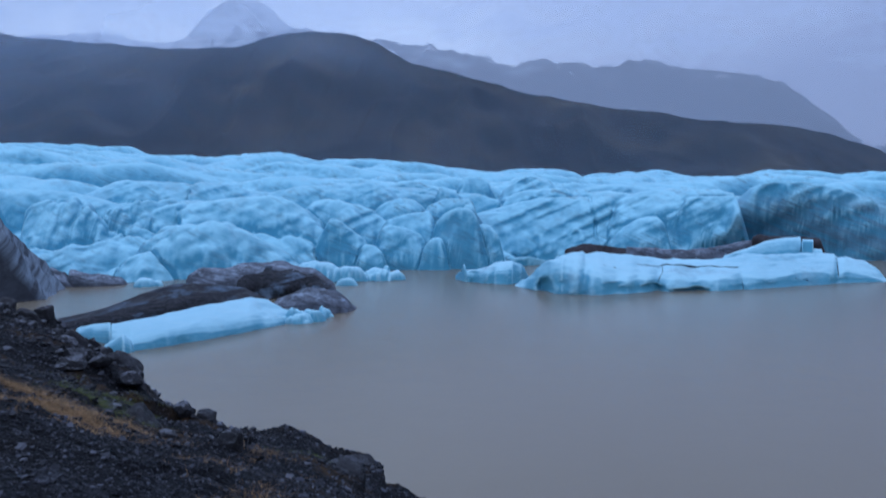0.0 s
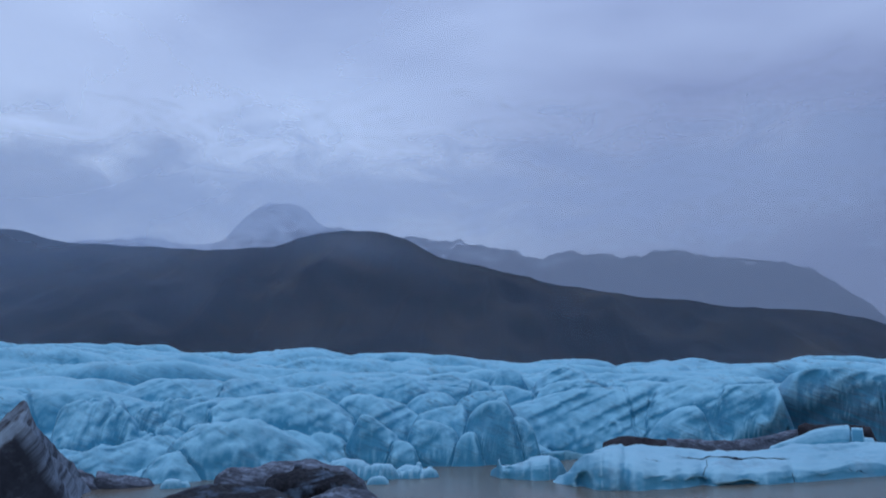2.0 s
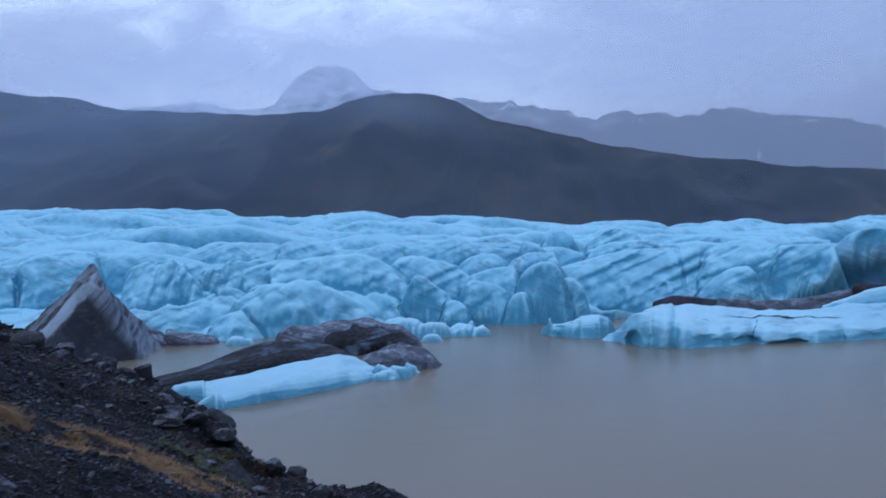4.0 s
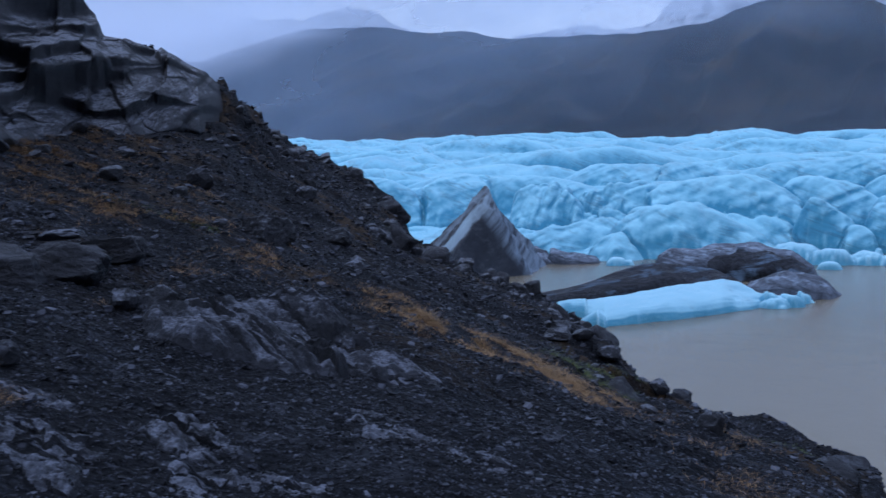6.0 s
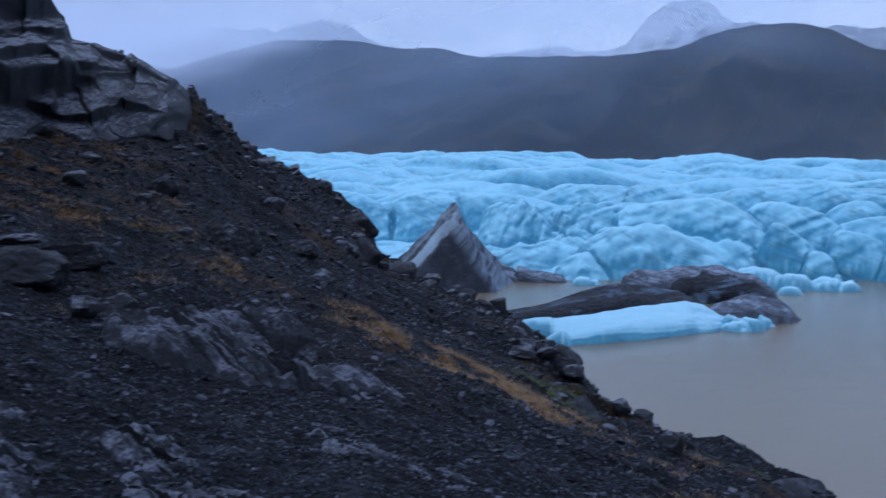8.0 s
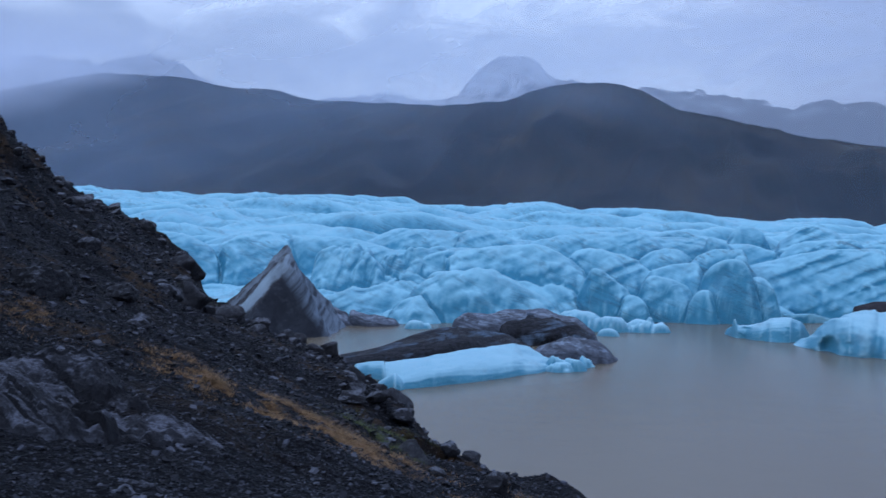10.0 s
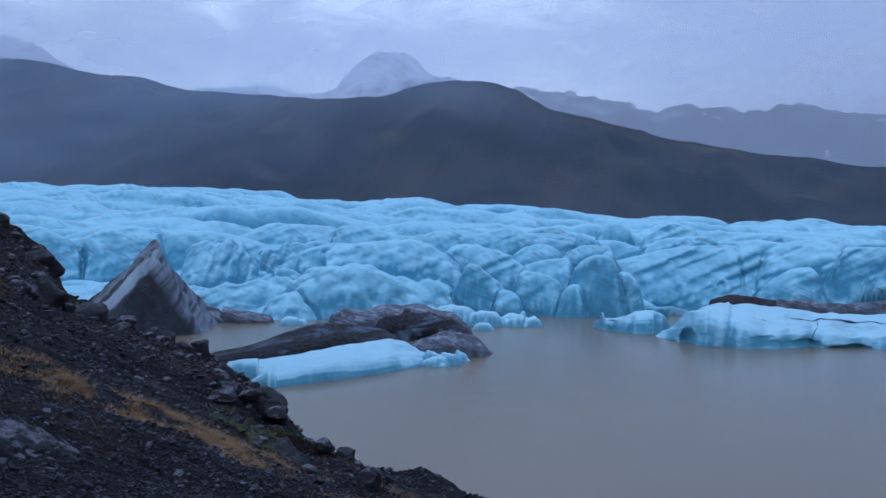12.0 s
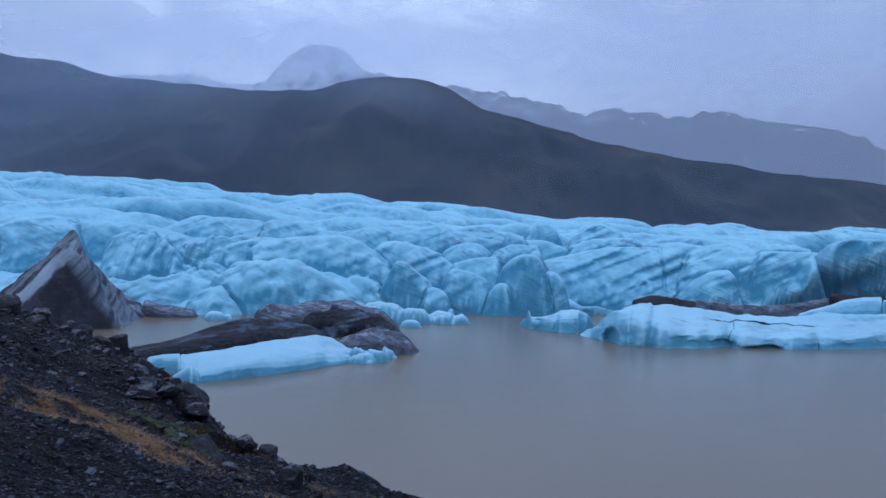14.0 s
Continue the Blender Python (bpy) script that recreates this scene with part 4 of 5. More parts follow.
# dirty ice between the long iceberg and the glacier
dirty = group_of("dirty_ice_ridge", "low ridge of ice under reddish-brown grit", "ice ridge")
berg("ash_end", ((-8.2, 142, 1, -0.2, 2, -0.2), (-8.4, 142, 1, 3.2, 2, 3.3), (-8.9, 142, 1, 3.6, 3, 3.9), (-10.2, 142.5, 1.2, 4.1, 3, 4.45), (-11.2, 142.9, 1.2, 3.8, 3, 4.2), (-12.5, 143.4, 1, 3.2, 3, 3.5), (-13.2, 143.8, 1, -0.2, 2, -0.2)), RED_GRIT, 45, "ice under dark reddish grit", dirty, 0.14)
berg("grit_ridge", ((-12.2, 143.6, 1, -0.2, 2, -0.2), (-12.5, 143.4, 1, 3.6, 3, 3.85), (-14.2, 144.1, 1.2, 3.2, 3, 3.55), (-16.4, 145.2, 1.2, 3.1, 3, 3.4), (-17.8, 145.9, 1.2, 3.5, 3, 3.8), (-19.5, 147, 1.2, 4.4, 3, 4.7), (-20.6, 147.8, 1.2, 4.8, 3, 5.1), (-21.0, 148, 1, -0.2, 2, -0.2)), GREY, 55, "grey gritty ice", dirty, 0.14)
berg("ash_knob", ((-20.2, 147.6, 1, -0.2, 2, -0.2), (-20.5, 147.7, 1, 5.2, 3, 5.5), (-20.9, 147.9, 1, 5.5, 3, 6.0), (-21.6, 148.4, 1, 5.2, 3, 5.65), (-23.1, 149.4, 1, 5.2, 3, 5.6), (-24.5, 150, 1, 5.2, 3, 5.5), (-25.2, 150.3, 1, -0.2, 2, -0.2)), RED_GRIT, 56, "ice under reddish grit", dirty, 0.14)
berg("ice_ridge", ((-18.0, 140, 1, -0.2, 3, -0.2), (-18.8, 140, 1, 2.6, 3, 2.7), (-19.6, 140, 1.2, 3.3, 3, 3.4), (-20.4, 140, 1.6, 4.0, 4, 4.2), (-21.3, 140, 2, 5.0, 4, 5.35), (-22.4, 140, 2, 5.5, 4, 5.9), (-23.35, 140, 2, 5.6, 4, 6.1), (-23.5, 140, 1.6, 4.2, 4, 4.2), (-24.6, 140.4, 1.6, 4.0, 4, 4.0), (-25.2, 140.4, 1, -0.2, 2, -0.2)),
     BERG_ICE, 46, "smooth pale ridge of ice behind the flat iceberg", None, 0.09)
berg("ice_chunk", ((-23.42, 139.8, 0.4, 4.0, 1, 4.0), (-23.45, 139.7, 0.4, 5.55, 2, 5.65), (-24.1, 139.7, 0.4, 5.5, 2, 5.6), (-24.13, 139.8, 0.4, 4.0, 1, 4.0)), BERG_ICE, 44, "square white block of ice", None, 0.04, 0.1)

# ---------------------------------------------------------------- the bank
DIRS = (-180, -100, -60, -30, -5, 2.9, 8.8, 14.7, 19.4, 23.5, 29.2, 33.8, 38.3, 42.5, 46, 50, 53.9, 60, 68, 80, 110, 180)
RINGS = (0.5, 5.0, 10.0, 20.0)
BROW = ((1.9, -20.3), (3.1, -19.45), (3.95, -19.3), (4.1, -18.3), (4.3, -17.8), (6.0, -17.0), (7.6, -16.6), (8.5, -15.9), (9.1, -15.6), (10.8, -15.0), (14.6, -14.9), (15.05, -14.65), (16.5, -14.4),
        (17.1, -14.2), (18.1, -13.65), (18.5, -13.35), (19.5, -12.35), (19.9, -11.5), (20.5, -10.3), (21.3, -10.0), (22.4, -9.4), (23.4, -9.0), (24.9, -8.3), (26.3, -7.75), (26.9, -7.5), (27.5, -6.95),
        (28.7, -6.6), (29.7, -6.3), (30.9, -5.6), (31.6, -5.1), (31.9, -4.35), (33.7, -4.0), (34.0, -3.6), (34.3, -2.5), (35.0, -1.15), (36.55, 0.15), (38.5, 1.35), (40.7, 2.45), (42.6, 3.3),
        (43.5, 4.1), (44.5, 4.6), (45.55, 5.1), (45.9, 6.0))                     # the outline of the brow: direction and height in degrees
CREST = (60, 40, 22, 14, 16.5, 18.5, 22, 25, 31, 40, 48, 52, 60, 56, 46, 40, 36, 34, 34, 40, 60, 60)          # how far the brow is
DEGREES = (4, 0, -12, -30, -25, -19.8, -15.8, -15.1, -12.6, -8.6, -6.2, -3.2, 1.1, 3.3, 6.0, 8.8, 11.0, 12.6, 13.6, 13.0, 10, 4)   # and how high
RISE = ((-1.65, -1.2, 0.0, 2.0), (-1.65, -1.9, -2.0, -2.0), (-1.65, -2.4, -3.4, -4.6), (-1.65, -2.9, -5.0, -8), (-1.65, -2.8, -4.8, -9), (-1.65, -2.6, -4.3, -7.2),
        (-1.65, -2.4, -3.6, -6.0), (-1.65, -2.25, -3.3, -5.6), (-1.65, -2.1, -3.0, -4.9), (-1.65, -2.0, -2.7, -4.1), (-1.65, -1.9, -2.3, -3.2),
        (-1.65, -1.8, -1.95, -2.3), (-1.65, -1.72, -1.7, -1.4), (-1.65, -1.66, -1.45, -0.6), (-1.65, -1.6, -1.2, 0.2), (-1.65, -1.5, -1.0, 0.7),
        (-1.65, -1.35, -0.8, 1.0), (-1.65, -1.05, -0.4, 1.6), (-1.65, -0.8, 0.1, 2.6), (-1.65, -0.8, 0.8, 5), (-1.65, -1.0, 0.5, 4), (-1.65, -1.2, 0.0, 2.0))


def bank_height(x, y, detail=True):
    az, r = np.degrees(np.arctan2(-x, y)), np.hypot(x, y)
    brow = np.interp(az, DIRS, CREST)
    coarse, fine = np.interp(az, DIRS, DEGREES), np.interp(az, *zip(*BROW))
    inside = smooth(1.9, 2.6, az) * smooth(46.5, 45.5, az)
    coarse = coarse - 1.3 * smooth(46.0, 47.5, az) * smooth(80, 70, az)           # the crag stands in front of it here
    high = brow * np.tan(np.radians(coarse + (fine - coarse) * inside * smooth(0.6, 0.95, r / brow)))
    rings = [np.interp(az, DIRS, [row[i] for row in RISE]) for i in range(4)]
    z = rings[0] + 0 * r
    for (a, b), (za, zb) in zip(zip(RINGS, RINGS[1:]), zip(rings, rings[1:])):
        z = np.where(r > a, za + (zb - za) * np.clip((r - a) / (b - a), 0, 1), z)
    short = brow < 20
    za = np.where(short, rings[2], rings[3])
    ra = np.where(short, 10.0, 20.0)
    z = np.where((r > ra), za + (high - za) * np.clip((r - ra) / np.maximum(brow - ra, 1), 0, 1), z)
    z = np.where(r > brow, high - (0.25 * (r - brow) + 0.75 * np.maximum(r - brow - 1.5, 0)), z)
    behind = smooth(70, 100, np.abs(az - 5))
    z = np.where(r > brow, np.maximum(z, np.where(behind > 0, high * behind + (1 - behind) * -18, -18)), z)
    if detail:
        near_brow = smooth(0.62 - 0.14 * smooth(34, 26, az), 0.93 - 0.2 * smooth(34, 26, az), r / brow)
        cliff = smooth(42, 45.5, az) * smooth(26, 31, r)
        patch = smooth(0.05, 0.45, fbm(x / 3.2 + 3, y / 3.2, 0, 3, 63)) * smooth(3, 7, r)
        rocky = np.clip(0.30 * patch + 0.75 * (near_brow * (1 - 0.4 * smooth(34, 26, az))) + cliff, 0, 1.2)
        wx, wy = x + 0.5 * fbm(x / 1.7, y / 1.7, 0, 3, 71), y + 0.5 * fbm(x / 1.7, y / 1.7, 0, 3, 72)
        big = cells(wx / 3.0, wy / 2.6, 64, tilt=2.0, round_off=0.9) + 0.35
        mid = cells(wx / 1.05, wy / 0.95, 65, tilt=2.2, round_off=0.9) + 0.3
        small = cells(wx / 0.36, wy / 0.33, 66, tilt=2.2, round_off=1.0) + 0.3
        rocky = rocky * (0.25 + 0.75 * smooth(11, 17, az))
        z = z + cliff * 1.3 * (big - 0.25) + rocky * (0.40 * (mid - 0.15) + 0.16 * small) * smooth(2, 7, r)
        z = z + 0.30 * fbm(x / 6, y / 6, 0, 3, 62) * smooth(6, 25, r) + 0.07 * fbm(x / 1.3, y / 1.3, 0, 4, 61) * smooth(1.2, 4, r)
        z = z + 0.018 * fbm(x / 0.11, y / 0.11, 0, 3, 67)
    return EYE + z


A, Rr = np.meshgrid(np.concatenate([np.linspace(-34, 0, 90), np.linspace(0.1, 70, 800), np.linspace(70.5, 92, 40)]), np.geomspace(0.9, 72, 560), indexing="ij")
bx, by = polar(A, Rr)
bank = sheet("ground", bx, by, bank_height(bx, by), BANK, flip=True)
tagged(bank, "dark gravel moraine slope dropping to the lagoon", "ground", kind="structure")
A, Rr = np.meshgrid(np.linspace(-180, 180, 181), np.concatenate([[0.02], np.geomspace(0.8, 4800, 90)]), indexing="ij")
lx, ly = polar(A, Rr)
lz = bank_height(lx, ly, False) - np.where((A > -30) & (A < 88) & (Rr < 66), 1.2, 0.06) * smooth(0.5, 3, Rr)
land = sheet("ground", lx, ly, lz, BANK, flip=True)
tagged(land, "dark moraine land and lake bed reaching the horizon", "ground", kind="structure")


def on_bank(x, y):
    return float(bank_height(np.array([x]), np.array([y]))[0])


# ---------------------------------------------------------------- rocks
def rock_mesh(name, seed, cuts, level=4, flat=1.0, worn=0.0):
    """A block broken along random planes, with blunt edges and a rough skin, about a metre across."""
    rng = np.random.RandomState(seed)
    bm = bmesh.new()
    bmesh.ops.create_icosphere(bm, subdivisions=level, radius=1.0)
    d = np.array([v.co[:] for v in bm.verts])
    n = rng.normal(size=(cuts, 3))
    n /= np.linalg.norm(n, axis=1)[:, None]
    if worn < 0.5:                                               # broken along joints that cross at right angles
        n[:6] = np.array([(1, 0, 0), (-1, 0, 0), (0, 1, 0), (0, -1, 0), (0, 0, 1), (0, 0, -1)]) + rng.normal(0, 0.16, (6, 3))
        n /= np.linalg.norm(n, axis=1)[:, None]
    depth = rng.uniform(0.34, 0.52, cuts)
    dots = np.maximum(d @ n.T, 1e-3)
    reach = depth / dots
    k = 40.0 - 30.0 * worn
    radius = np.sum(np.clip(reach, 0, 3) ** -k, axis=1) ** (-1 / k)
    chips = rng.normal(size=(cuts * 5, 3))
    chips /= np.linalg.norm(chips, axis=1)[:, None]
    radius = np.clip(radius, 0.2, 0.72)
    if worn < 0.5:
        radius = np.minimum(radius, np.min(rng.uniform(0.50, 0.66, cuts * 5) / np.maximum(d @ chips.T, 1e-3), axis=1))
    p = d * radius[:, None]
    p *= (1 + (0.10 if worn > 0.5 else 0.05) * fbm(p[:, 0] * 3 + seed, p[:, 1] * 3, p[:, 2] * 3, 4, seed) + 0.035 * fbm(p[:, 0] * 11, p[:, 1] * 11, p[:, 2] * 11 + seed, 3, seed + 7))[:, None]
    p[:, 2] *= flat
    for v, q in zip(bm.verts, p):
        v.co = q
    me = bpy.data.meshes.new(name)
    bm.to_mesh(me)
    bm.free()
    me.polygons.foreach_set("use_smooth", np.full(len(me.polygons), worn > 0.5))
    return me


def with_material(me, mat):
    me.materials.append(mat)
    return me


BOULDERS = [with_material(rock_mesh("boulder", 100 + i, 9 + i, 5), ROCK) for i in range(6)]
ROUNDED = [with_material(rock_mesh("boulder", 140 + i, 13, 4, 1.0, 0.55), DARK_ROCK) for i in range(3)]
SMOOTH = [with_material(rock_mesh("boulder", 150 + i, 12, 5, 1.0, 0.7), DARK_ROCK) for i in range(3)]
SHADED = [with_material(rock_mesh("boulder", 170 + i, 10 + i, 5, 1.0, 0.3), DARK_ROCK) for i in range(4)]
STONES = [with_material(rock_mesh("rock", 160 + i, 10, 3), ROCK) for i in range(7)]
PALE = [with_material(rock_mesh("rock", 180 + i, 10, 3), LICHEN) for i in range(3)]
roll_dice = random.Random(8)


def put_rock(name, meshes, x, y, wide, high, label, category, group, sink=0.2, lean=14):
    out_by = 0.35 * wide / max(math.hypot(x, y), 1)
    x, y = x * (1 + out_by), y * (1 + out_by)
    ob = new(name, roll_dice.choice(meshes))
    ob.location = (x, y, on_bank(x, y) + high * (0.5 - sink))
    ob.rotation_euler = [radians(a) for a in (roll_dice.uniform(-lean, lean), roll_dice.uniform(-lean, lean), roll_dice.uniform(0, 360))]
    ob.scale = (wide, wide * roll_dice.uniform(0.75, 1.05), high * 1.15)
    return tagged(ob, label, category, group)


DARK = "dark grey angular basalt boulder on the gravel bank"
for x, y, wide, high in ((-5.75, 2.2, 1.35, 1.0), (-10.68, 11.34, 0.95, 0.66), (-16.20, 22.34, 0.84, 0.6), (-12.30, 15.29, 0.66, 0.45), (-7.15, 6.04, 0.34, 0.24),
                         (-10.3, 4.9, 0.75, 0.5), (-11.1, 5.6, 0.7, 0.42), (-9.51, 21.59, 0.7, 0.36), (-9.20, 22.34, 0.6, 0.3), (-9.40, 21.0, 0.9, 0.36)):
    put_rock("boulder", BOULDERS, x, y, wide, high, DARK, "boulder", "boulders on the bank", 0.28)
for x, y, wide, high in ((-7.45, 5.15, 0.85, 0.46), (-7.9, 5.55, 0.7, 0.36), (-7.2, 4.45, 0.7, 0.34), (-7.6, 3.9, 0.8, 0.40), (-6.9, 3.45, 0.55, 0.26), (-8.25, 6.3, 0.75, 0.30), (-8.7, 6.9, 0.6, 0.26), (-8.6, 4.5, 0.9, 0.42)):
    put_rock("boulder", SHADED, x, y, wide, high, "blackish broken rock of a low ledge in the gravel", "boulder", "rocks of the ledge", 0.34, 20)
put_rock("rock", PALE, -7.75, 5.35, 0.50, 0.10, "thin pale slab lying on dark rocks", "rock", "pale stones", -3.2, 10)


CRAG_FOOT = ((44.6, 40.0, 4.0), (46.0, 33.0, 4.0), (47.5, 27.0, 3.3), (51.9, 22.6, 3.4), (54.7, 21.8, 3.7), (57.0, 19.6, 3.1), (60.2, 16.2, 2.3), (63.4, 13.2, 0.6), (66.4, 11.6, -0.6), (74.0, 11.0, -1.0))   # direction, distance, degrees
CRAG_TOP = ((44.6, 4.5), (45.4, 5.0), (45.9, 6.4), (46.6, 7.35), (48.1, 7.95), (49.6, 8.95), (51.4, 9.6), (53.0, 9.85), (53.4, 10.9), (54.5, 11.9), (57, 12.6), (60, 13.4), (66, 14.5), (74, 15.0))


def crag(name, label):
    """A broken rock wall that leans back in ledges from its foot to its top and falls away behind."""
    az, s = np.linspace(44.6, 74, 620), np.concatenate([np.linspace(-0.12, 1, 250), np.linspace(1.01, 1.3, 24)])
    A, S = np.meshgrid(az, s, indexing="ij")
    foot, low = (np.interp(A, [q[0] for q in CRAG_FOOT], [q[k] for q in CRAG_FOOT]) for k in (1, 2))
    top = np.interp(A, *zip(*CRAG_TOP))
    up = np.clip(S, -0.2, 1)
    deep = 2.2 * up + 6.5 * np.clip(up - 0.45, 0, 1) ** 1.4
    deep = deep * smooth(44.6, 48, A) + 0.6 * up
    el = low + (top - low) * up
    u, v = np.radians(A) * 21, np.tan(np.radians(el)) * 21
    wall = 0.8 * fbm(u / 5.0, v / 4.0, 0, 2, 402) + joints(u / 2.3 - 0.3 * v, v / 1.5 + 0.12 * u, 431, 0.85, 1.7, 0.95, 30.0, 0.12) + joints(u / 0.95 + 0.35 * v, v / 0.7 - 0.2 * u, 432, 0.45, 0.8, 0.42, 26.0, 0.10) + joints(u / 0.36, v / 0.27, 413, 0.11, 0.15, 0.08, 16.0, 0.04) * (0.35 + 0.65 * smooth(-0.4, 0.3, fbm(u / 2.0, v / 2.0, 0, 2, 415))) + 0.04 * fbm(u / 0.25, v / 0.25, 0, 4, 414, 0.6)
    r = foot + deep - wall * smooth(44.6, 47, A) * smooth(-0.12, 0.08, S) * (1 - 0.5 * smooth(0.9, 1.0, S)) + 8 * np.clip(S - 1, 0, 1)
    z = EYE + (foot + deep) * np.tan(np.radians(el)) - 9 * np.clip(S - 1, 0, 1) + 0.32 * wall * smooth(0.05, 0.3, S) * smooth(1.0, 0.9, S)
    x, y = polar(A, r)
    ob = sheet(name, x, y, z, CRAG_ROCK, flip=True)
    ob.data.polygons.foreach_set("use_smooth", np.zeros(len(ob.data.polygons), bool))
    return tagged(ob, label, "cliff", kind="structure")


crag("rock_wall", "dark broken basalt crag with pale ledges")
pile = random.Random(21)
for k in range(14):
    a = 59.5 + 11 * (k + pile.uniform(0.1, 0.9)) / 14
    x, y = place(a, float(np.interp(a, [q[0] for q in CRAG_FOOT], [q[1] for q in CRAG_FOOT])) * pile.uniform(0.86, 1.0))
    wide = pile.uniform(0.35, 0.9)
    put_rock("cliff_block", BOULDERS, x, y, wide, wide * pile.uniform(0.45, 0.75), "dark broken block fallen from the crag", "rock", "blocks of the crag", 0.35, 24)
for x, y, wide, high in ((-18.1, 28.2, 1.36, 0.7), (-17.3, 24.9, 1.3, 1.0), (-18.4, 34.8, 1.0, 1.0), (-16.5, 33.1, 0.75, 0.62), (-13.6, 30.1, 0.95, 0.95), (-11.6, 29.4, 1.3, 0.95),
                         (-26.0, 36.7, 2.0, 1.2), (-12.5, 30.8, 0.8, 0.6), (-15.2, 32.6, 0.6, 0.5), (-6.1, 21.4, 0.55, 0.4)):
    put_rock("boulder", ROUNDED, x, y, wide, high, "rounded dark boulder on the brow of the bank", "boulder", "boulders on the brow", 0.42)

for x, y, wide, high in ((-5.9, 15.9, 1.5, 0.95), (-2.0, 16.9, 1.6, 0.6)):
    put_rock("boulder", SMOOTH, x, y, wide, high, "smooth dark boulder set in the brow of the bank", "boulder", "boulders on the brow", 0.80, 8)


def outcrop(x, y, wide, deep, high, seed):
    """Bedrock that breaks through the gravel: a low rough hump, cracked and lichened."""
    u, v = np.meshgrid(np.linspace(-1.25, 1.25, 150), np.linspace(-1.25, 1.25, 150), indexing="ij")
    d = np.hypot(u, v) + 0.32 * fbm(u * 1.6 + seed, v * 1.6, 0, 4, seed)
    r = math.hypot(x, y)
    px, py = x + u * wide * y / r + v * deep * x / r, y - u * wide * x / r + v * deep * y / r
    dome = 1 - np.clip(d, 0, 2) ** 2.4
    wx, wy = px + 0.12 * fbm(px / 0.4, py / 0.4, 0, 3, seed + 1), py + 0.12 * fbm(px / 0.4, py / 0.4, 0, 3, seed + 2)
    rough = 0.5 * high * (cells(wx / 0.5, wy / 0.42, seed, tilt=1.8, round_off=0.7) - 0.05) + 0.055 * (cells(wx / 0.15, wy / 0.13, seed + 3, tilt=2.0, round_off=0.7) - 0.05) + 0.016 * (cells(px / 0.09, py / 0.08, seed + 6, tilt=1.6, round_off=0.6) - 0.05) + 0.012 * fbm(px / 0.05, py / 0.05, 0, 3, seed + 4)
    z = bank_height(px, py) + 0.8 * high * np.clip(dome, -0.5, 1) + rough * smooth(-0.2, 0.5, dome) - 0.065
    ob = sheet("outcrop", px, py, z, LICHEN, keep=dome > -0.2)
    ob.data.polygons.foreach_set("use_smooth", np.zeros(len(ob.data.polygons), bool))
    return tagged(ob, "pale lichen-covered bedrock breaking through dark gravel", "rock", "outcrops in the gravel")


for i, (x, y, wide, deep, high) in enumerate(((-5.85, 5.9, 0.95, 0.85, 0.36), (-6.5, 7.35, 0.65, 0.55, 0.34), (-5.25, 7.1, 0.8, 0.6, 0.13), (-3.95, 2.55, 0.50, 0.55, 0.065), (-4.1, 3.68, 0.27, 0.28, 0.14), (-3.55, 3.3, 0.25, 0.38, 0.05),
                                              (-3.25, 3.65, 0.45, 0.42, 0.055), (-3.75, 5.2, 0.42, 0.5, 0.075), (-3.1, 5.5, 0.46, 0.46, 0.055), (-3.45, 1.8, 0.3, 0.3, 0.055), (-7.5, 3.3, 0.55, 0.5, 0.22), (-4.75, 3.2, 0.25, 0.2, 0.04))):
    outcrop(x, y, wide, deep, high, 300 + 11 * i)
for x, y, wide, high in ((-14.2, 13.0, 0.67, 0.44), (-15.8, 21.5, 0.66, 0.42), (-16.9, 21.2, 0.62, 0.36), (-15.8, 18.3, 0.7, 0.34), (-12.5, 15.5, 0.5, 0.26), (-10.75, 14.15, 0.32, 0.1), (-9.3, 12.1, 0.3, 0.09), (-20.4, 20.3, 0.4, 0.14), (-18.3, 17.2, 0.45, 0.12), (-5.2, 3.2, 0.21, 0.13), (-6.7, 5.2, 0.35, 0.22), (-7.35, 5.7, 0.15, 0.11), (-8.4, 22.4, 0.75, 0.35), (-6.35, 16.2, 0.4, 0.25), (-9.58, 12.41, 0.45, 0.16), (-5.9, 14.75, 0.26, 0.17),
                         (-16.3, 12.7, 0.58, 0.15), (-19.5, 19.2, 0.55, 0.2), (-4.7, 2.77, 0.11, 0.06), (-4.7, 3.05, 0.10, 0.05), (-10.6, 13.8, 0.35, 0.17), (-10.8, 10.3, 0.24, 0.12)):
    put_rock("rock", PALE, x, y, wide, high, "pale grey stone lying on dark gravel", "rock", "pale stones", 0.15)
made = 0
while made < 250:
    a, r = roll_dice.uniform(14, 62), roll_dice.uniform(0.35, 0.97)
    r *= float(np.interp(a, DIRS, CREST))
    if r < 12 or roll_dice.random() > (r / float(np.interp(a, DIRS, CREST))) ** 2.2:
        continue
    wide = min(0.011 * r * roll_dice.lognormvariate(0, 0.5), 0.9)
    x, y = place(a, r)
    put_rock("rock", STONES, x, y, wide, wide * roll_dice.uniform(0.45, 0.8), "dark weathered stone among the rubble of the bank", "rock", "stones of the bank", 0.2, 30)
    made += 1


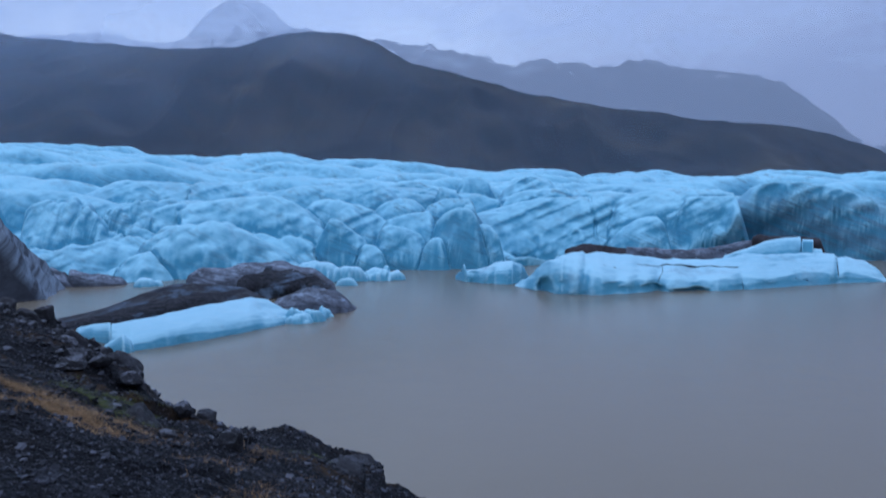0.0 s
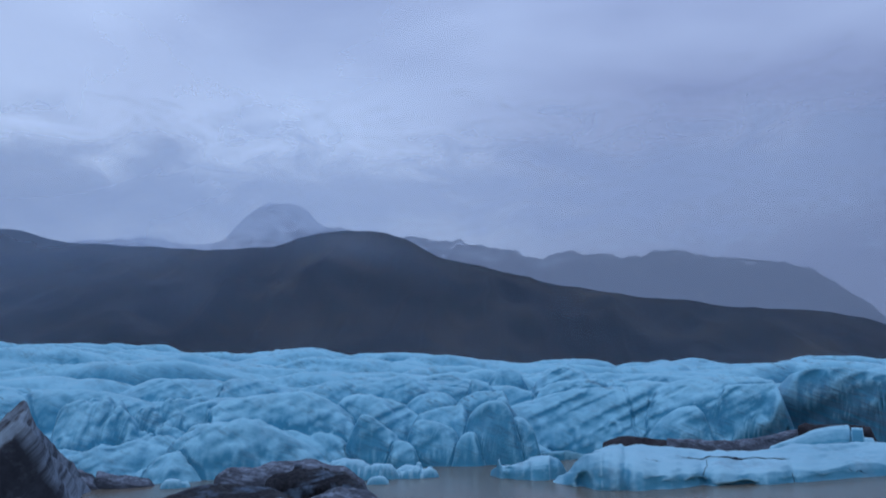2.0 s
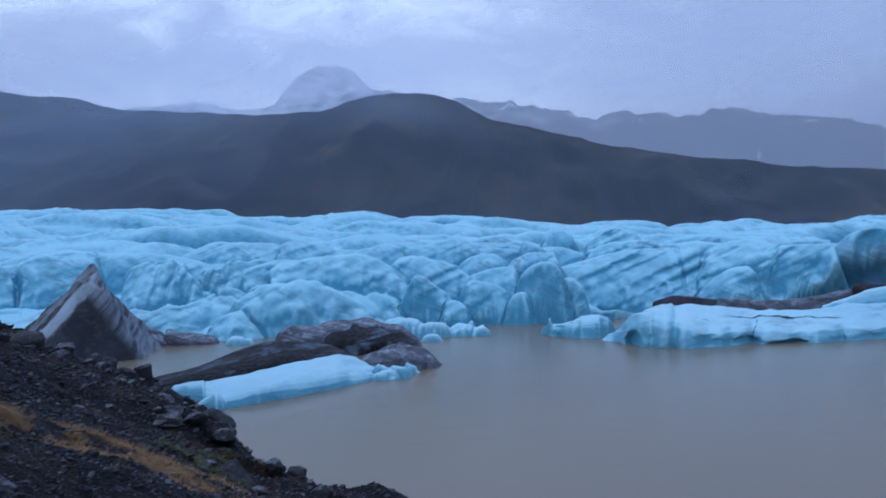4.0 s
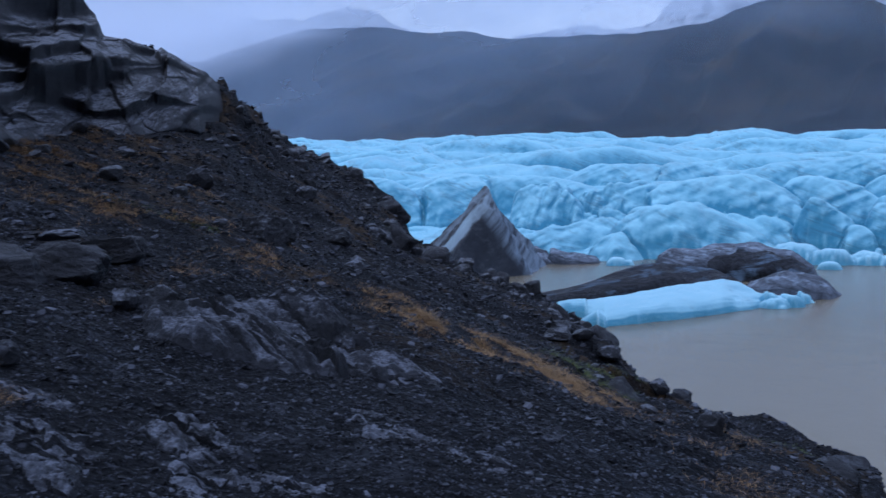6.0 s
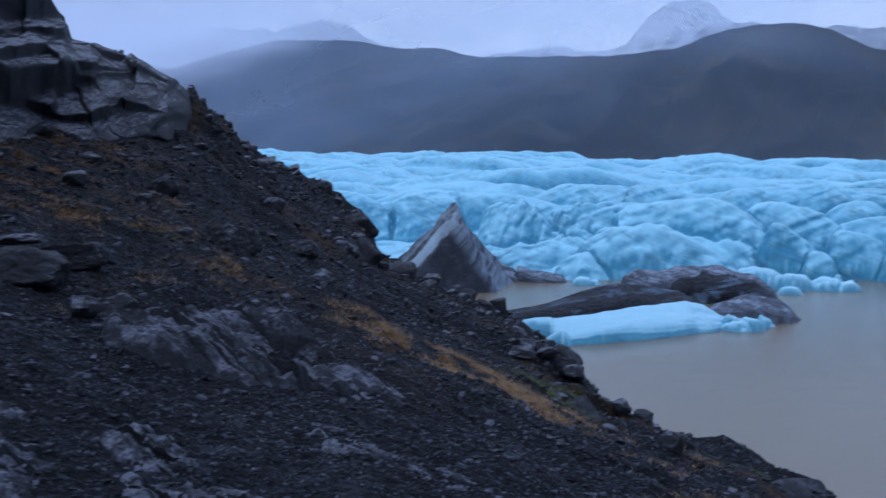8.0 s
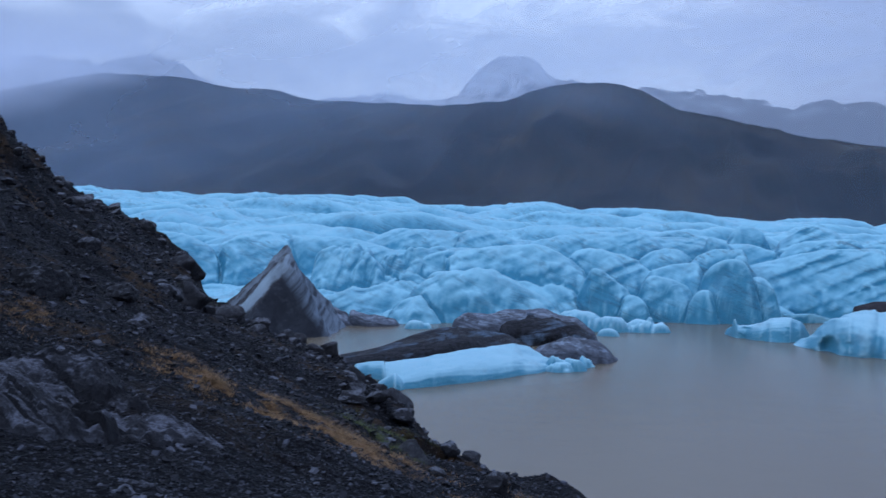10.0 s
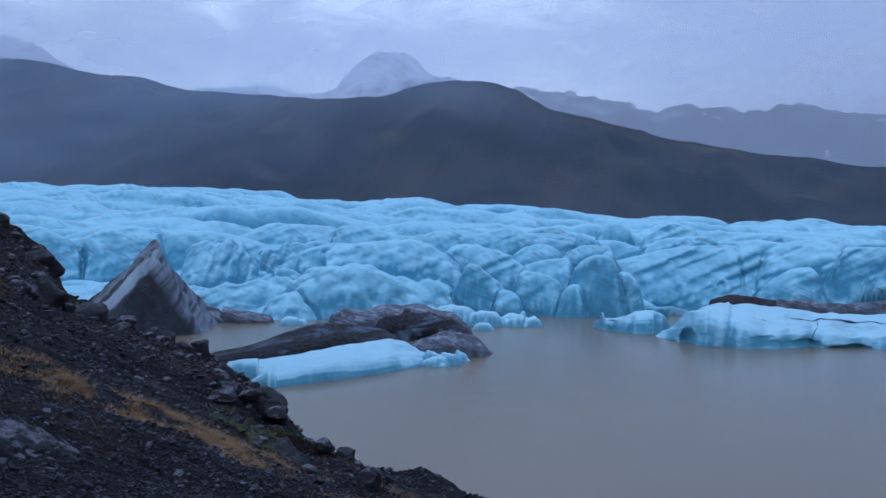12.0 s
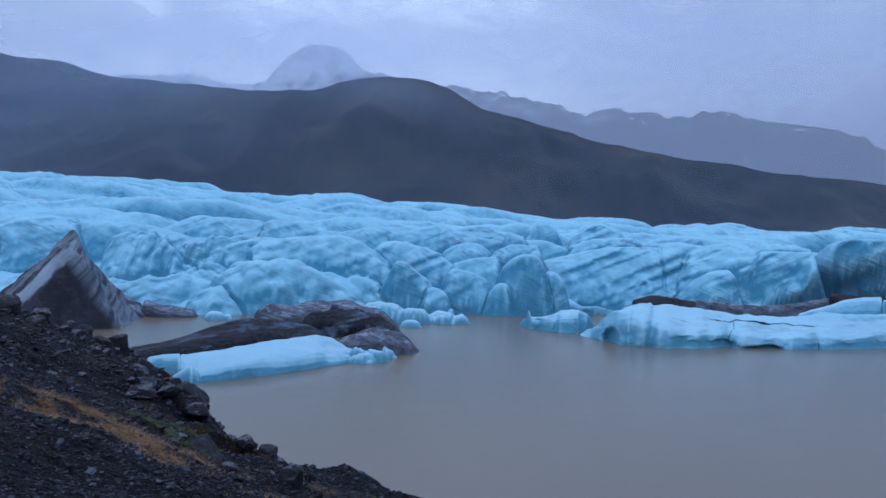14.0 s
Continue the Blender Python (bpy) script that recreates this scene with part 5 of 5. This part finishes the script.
# ---------------------------------------------------------------- gravel, grass and moss
def scatter(name, label, mat, count, seed, near, far, size, flat=0.6):
    """Loose stones, each a small broken lump, strewn over the slope."""
    rng = np.random.RandomState(seed)
    bm = bmesh.new()
    bmesh.ops.create_cube(bm, size=0.75)
    bmesh.ops.triangulate(bm, faces=bm.faces)
    base, tris = np.array([v.co[:] for v in bm.verts]), np.array([[v.index for v in f.verts] for f in bm.faces])
    bm.free()
    a, r = rng.uniform(-8, 72, count), near * (far / near) ** rng.uniform(0, 1, count)
    keep = r < np.interp(a, DIRS, CREST) * 1.02
    a, r = a[keep], r[keep]
    x, y = polar(a, r)
    s = np.maximum(size[0], size[1] * r) * np.minimum(np.exp(rng.normal(0, 0.45, len(a))), 1.7)
    z = bank_height(x, y) + 0.12 * s
    p = base[None] * (1 + 0.9 * (rng.rand(len(a), len(base), 3) - 0.5))
    p = p * np.stack([s, s * rng.uniform(0.6, 1.0, len(a)), s * flat], 1)[:, None, :]
    t, w = rng.uniform(0, 6.28, len(a)), rng.uniform(-0.5, 0.5, len(a))
    p = np.stack([p[..., 0] * np.cos(w)[:, None] - p[..., 2] * np.sin(w)[:, None], p[..., 1], p[..., 0] * np.sin(w)[:, None] + p[..., 2] * np.cos(w)[:, None]], -1)
    c, sn = np.cos(t)[:, None], np.sin(t)[:, None]
    p = np.stack([p[..., 0] * c - p[..., 1] * sn + x[:, None], p[..., 0] * sn + p[..., 1] * c + y[:, None], p[..., 2] + z[:, None]], -1)
    f = (tris[None] + len(base) * np.arange(len(a))[:, None, None]).reshape(-1, 3)
    me = mesh_from(name, p, f, False)
    me.materials.append(mat)
    return tagged(new(name, me), label, "gravel", kind="stuff")


scatter("gravel", "loose dark gravel chips strewn over the slope", PEBBLE, 85000, 5, 2.0, 50, (0.010, 0.0030), 0.42)
scatter("scree", "coarse dark stones strewn over the slope", PEBBLE, 6500, 6, 3.0, 58, (0.025, 0.0068), 0.36)


def tufts(name, label, mat, spots, seed, blade, per, kind="grass", thin=0.0035, clump=0.10, ragged=-0.1):
    """Tufts of bent blades. Spots: x, y, spread along, spread across, turn, tufts."""
    rng = np.random.RandomState(seed)
    verts, faces = [], []
    for cx, cy, along, across, turn, many in spots:
        u, v = rng.normal(0, along, many), rng.normal(0, across, many)
        c, s = math.cos(radians(turn)), math.sin(radians(turn))
        tx, ty = np.repeat(cx + c * u - s * v, per), np.repeat(cy + s * u + c * v, per)
        tx, ty = tx + rng.normal(0, clump, len(tx)), ty + rng.normal(0, clump, len(ty))
        keep = fbm(tx / 0.45, ty / 0.45, 0, 3, seed + 2) > rng.normal(ragged, 0.2, len(tx))
        tx, ty = tx[keep], ty[keep]
        tz = bank_height(tx, ty) - 0.02
        h, way = blade * np.exp(rng.normal(0, 0.35, len(tx))), rng.uniform(0, 6.28, len(tx))
        bend, wide = rng.uniform(0.6, 2.2, len(tx)), thin * (0.6 + 0.8 * rng.rand(len(tx)))
        dx, dy = np.cos(way), np.sin(way)
        ring = []
        for q, w in ((0.0, 1.0), (0.5, 0.8), (1.0, 0.1)):
            out_by, up = bend * h * q * q, h * q * (1 - 0.3 * q * bend)
            for side in (-1, 1):
                ring.append(np.stack([tx + dx * out_by - dy * side * wide * w, ty + dy * out_by + dx * side * wide * w, tz + up], -1))
        p = np.stack(ring, 1)
        k = 6 * np.arange(len(tx))[:, None] + sum(len(q) * 1 for q in verts)
        for a, b, c2, d in ((0, 1, 3, 2), (2, 3, 5, 4)):
            faces.append(np.concatenate([k + a, k + b, k + c2, k + d], 1))
        verts.append(p.reshape(-1, 3))
    me = mesh_from(name, np.concatenate(verts), np.concatenate(faces))
    me.materials.append(mat)
    return tagged(new(name, me), label, kind, kind="stuff")


tufts("dry_grass", "tufts of dry orange-brown grass on the bank", DRY_GRASS,
      ((-7.9, 11.0, 0.2, 0.4, 36, 55), (-7.5, 11.15, 0.25, 0.55, 35, 100), (-7.0, 11.3, 0.25, 0.6, 34, 115), (-6.75, 12.0, 0.2, 0.5, 30, 60), (-6.35, 12.1, 0.25, 0.65, 28, 150), (-5.85, 12.0, 0.27, 0.7, 27, 180), (-5.4, 11.8, 0.28, 0.7, 25, 140), (-5.0, 12.1, 0.3, 0.6, 24, 36), (-4.7, 12.9, 0.4, 0.5, 22, 18),
       (-13.4, 8.4, 0.7, 0.8, 58, 90), (-14.6, 9.6, 0.6, 0.8, 57, 70), (-15.4, 10.0, 0.9, 0.7, 57, 150), (-16.7, 11.6, 0.8, 0.7, 56, 130), (-18.0, 13.6, 0.6, 0.6, 54, 60), (-10.6, 7.9, 0.6, 0.7, 53, 60), (-11.4, 8.6, 0.4, 0.6, 54, 40), (-11.0, 9.8, 0.4, 0.7, 48, 50), (-9.0, 9.3, 0.5, 0.7, 44, 46), (-8.1, 7.15, 0.12, 0.2, 49, 8), (-13.4, 12.2, 0.4, 0.7, 48, 30), (-10.0, 10.4, 0.4, 0.8, 43, 24), (-20.0, 19.5, 0.5, 0.8, 45, 22),
       (-21.5, 21.6, 0.5, 0.9, 45, 30), (-3.6, 14.0, 0.6, 0.9, 14, 12), (-4.6, 14.0, 0.6, 0.8, 18, 12), (-2.1, 9.2, 0.4, 0.8, 14, 9), (-2.9, 11.0, 0.4, 0.8, 15, 8)),
      3, 0.085, 130, "grass", 0.0019, 0.22, 0.30)
tufts("dry_grass", "short clump of dry brown grass beside a boulder", DRY_GRASS, ((-4.7, 2.62, 0.10, 0.10, 0, 16), (-5.05, 2.9, 0.08, 0.08, 0, 6), (-6.8, 5.15, 0.06, 0.08, 0, 6)), 9, 0.06, 120, "grass", 0.0012, 0.06, -0.2)
tufts("moss", "low green moss and grass on the brow of the bank", MOSS,
      ((-6.75, 16.5, 0.45, 0.8, 22, 150), (-7.0, 17.6, 0.4, 0.6, 22, 120), (-7.6, 20.0, 0.5, 0.7, 21, 90), (-5.7, 11.5, 0.15, 0.15, 0, 16), (-3.4, 17.0, 0.5, 0.3, 20, 50), (-6.4, 15.4, 0.35, 0.4, 20, 40), (-10.9, 9.6, 0.5, 0.3, 30, 30), (-19.0, 29.3, 0.5, 0.3, 0, 40)),
      4, 0.06, 90, "moss", 0.005, 0.14)
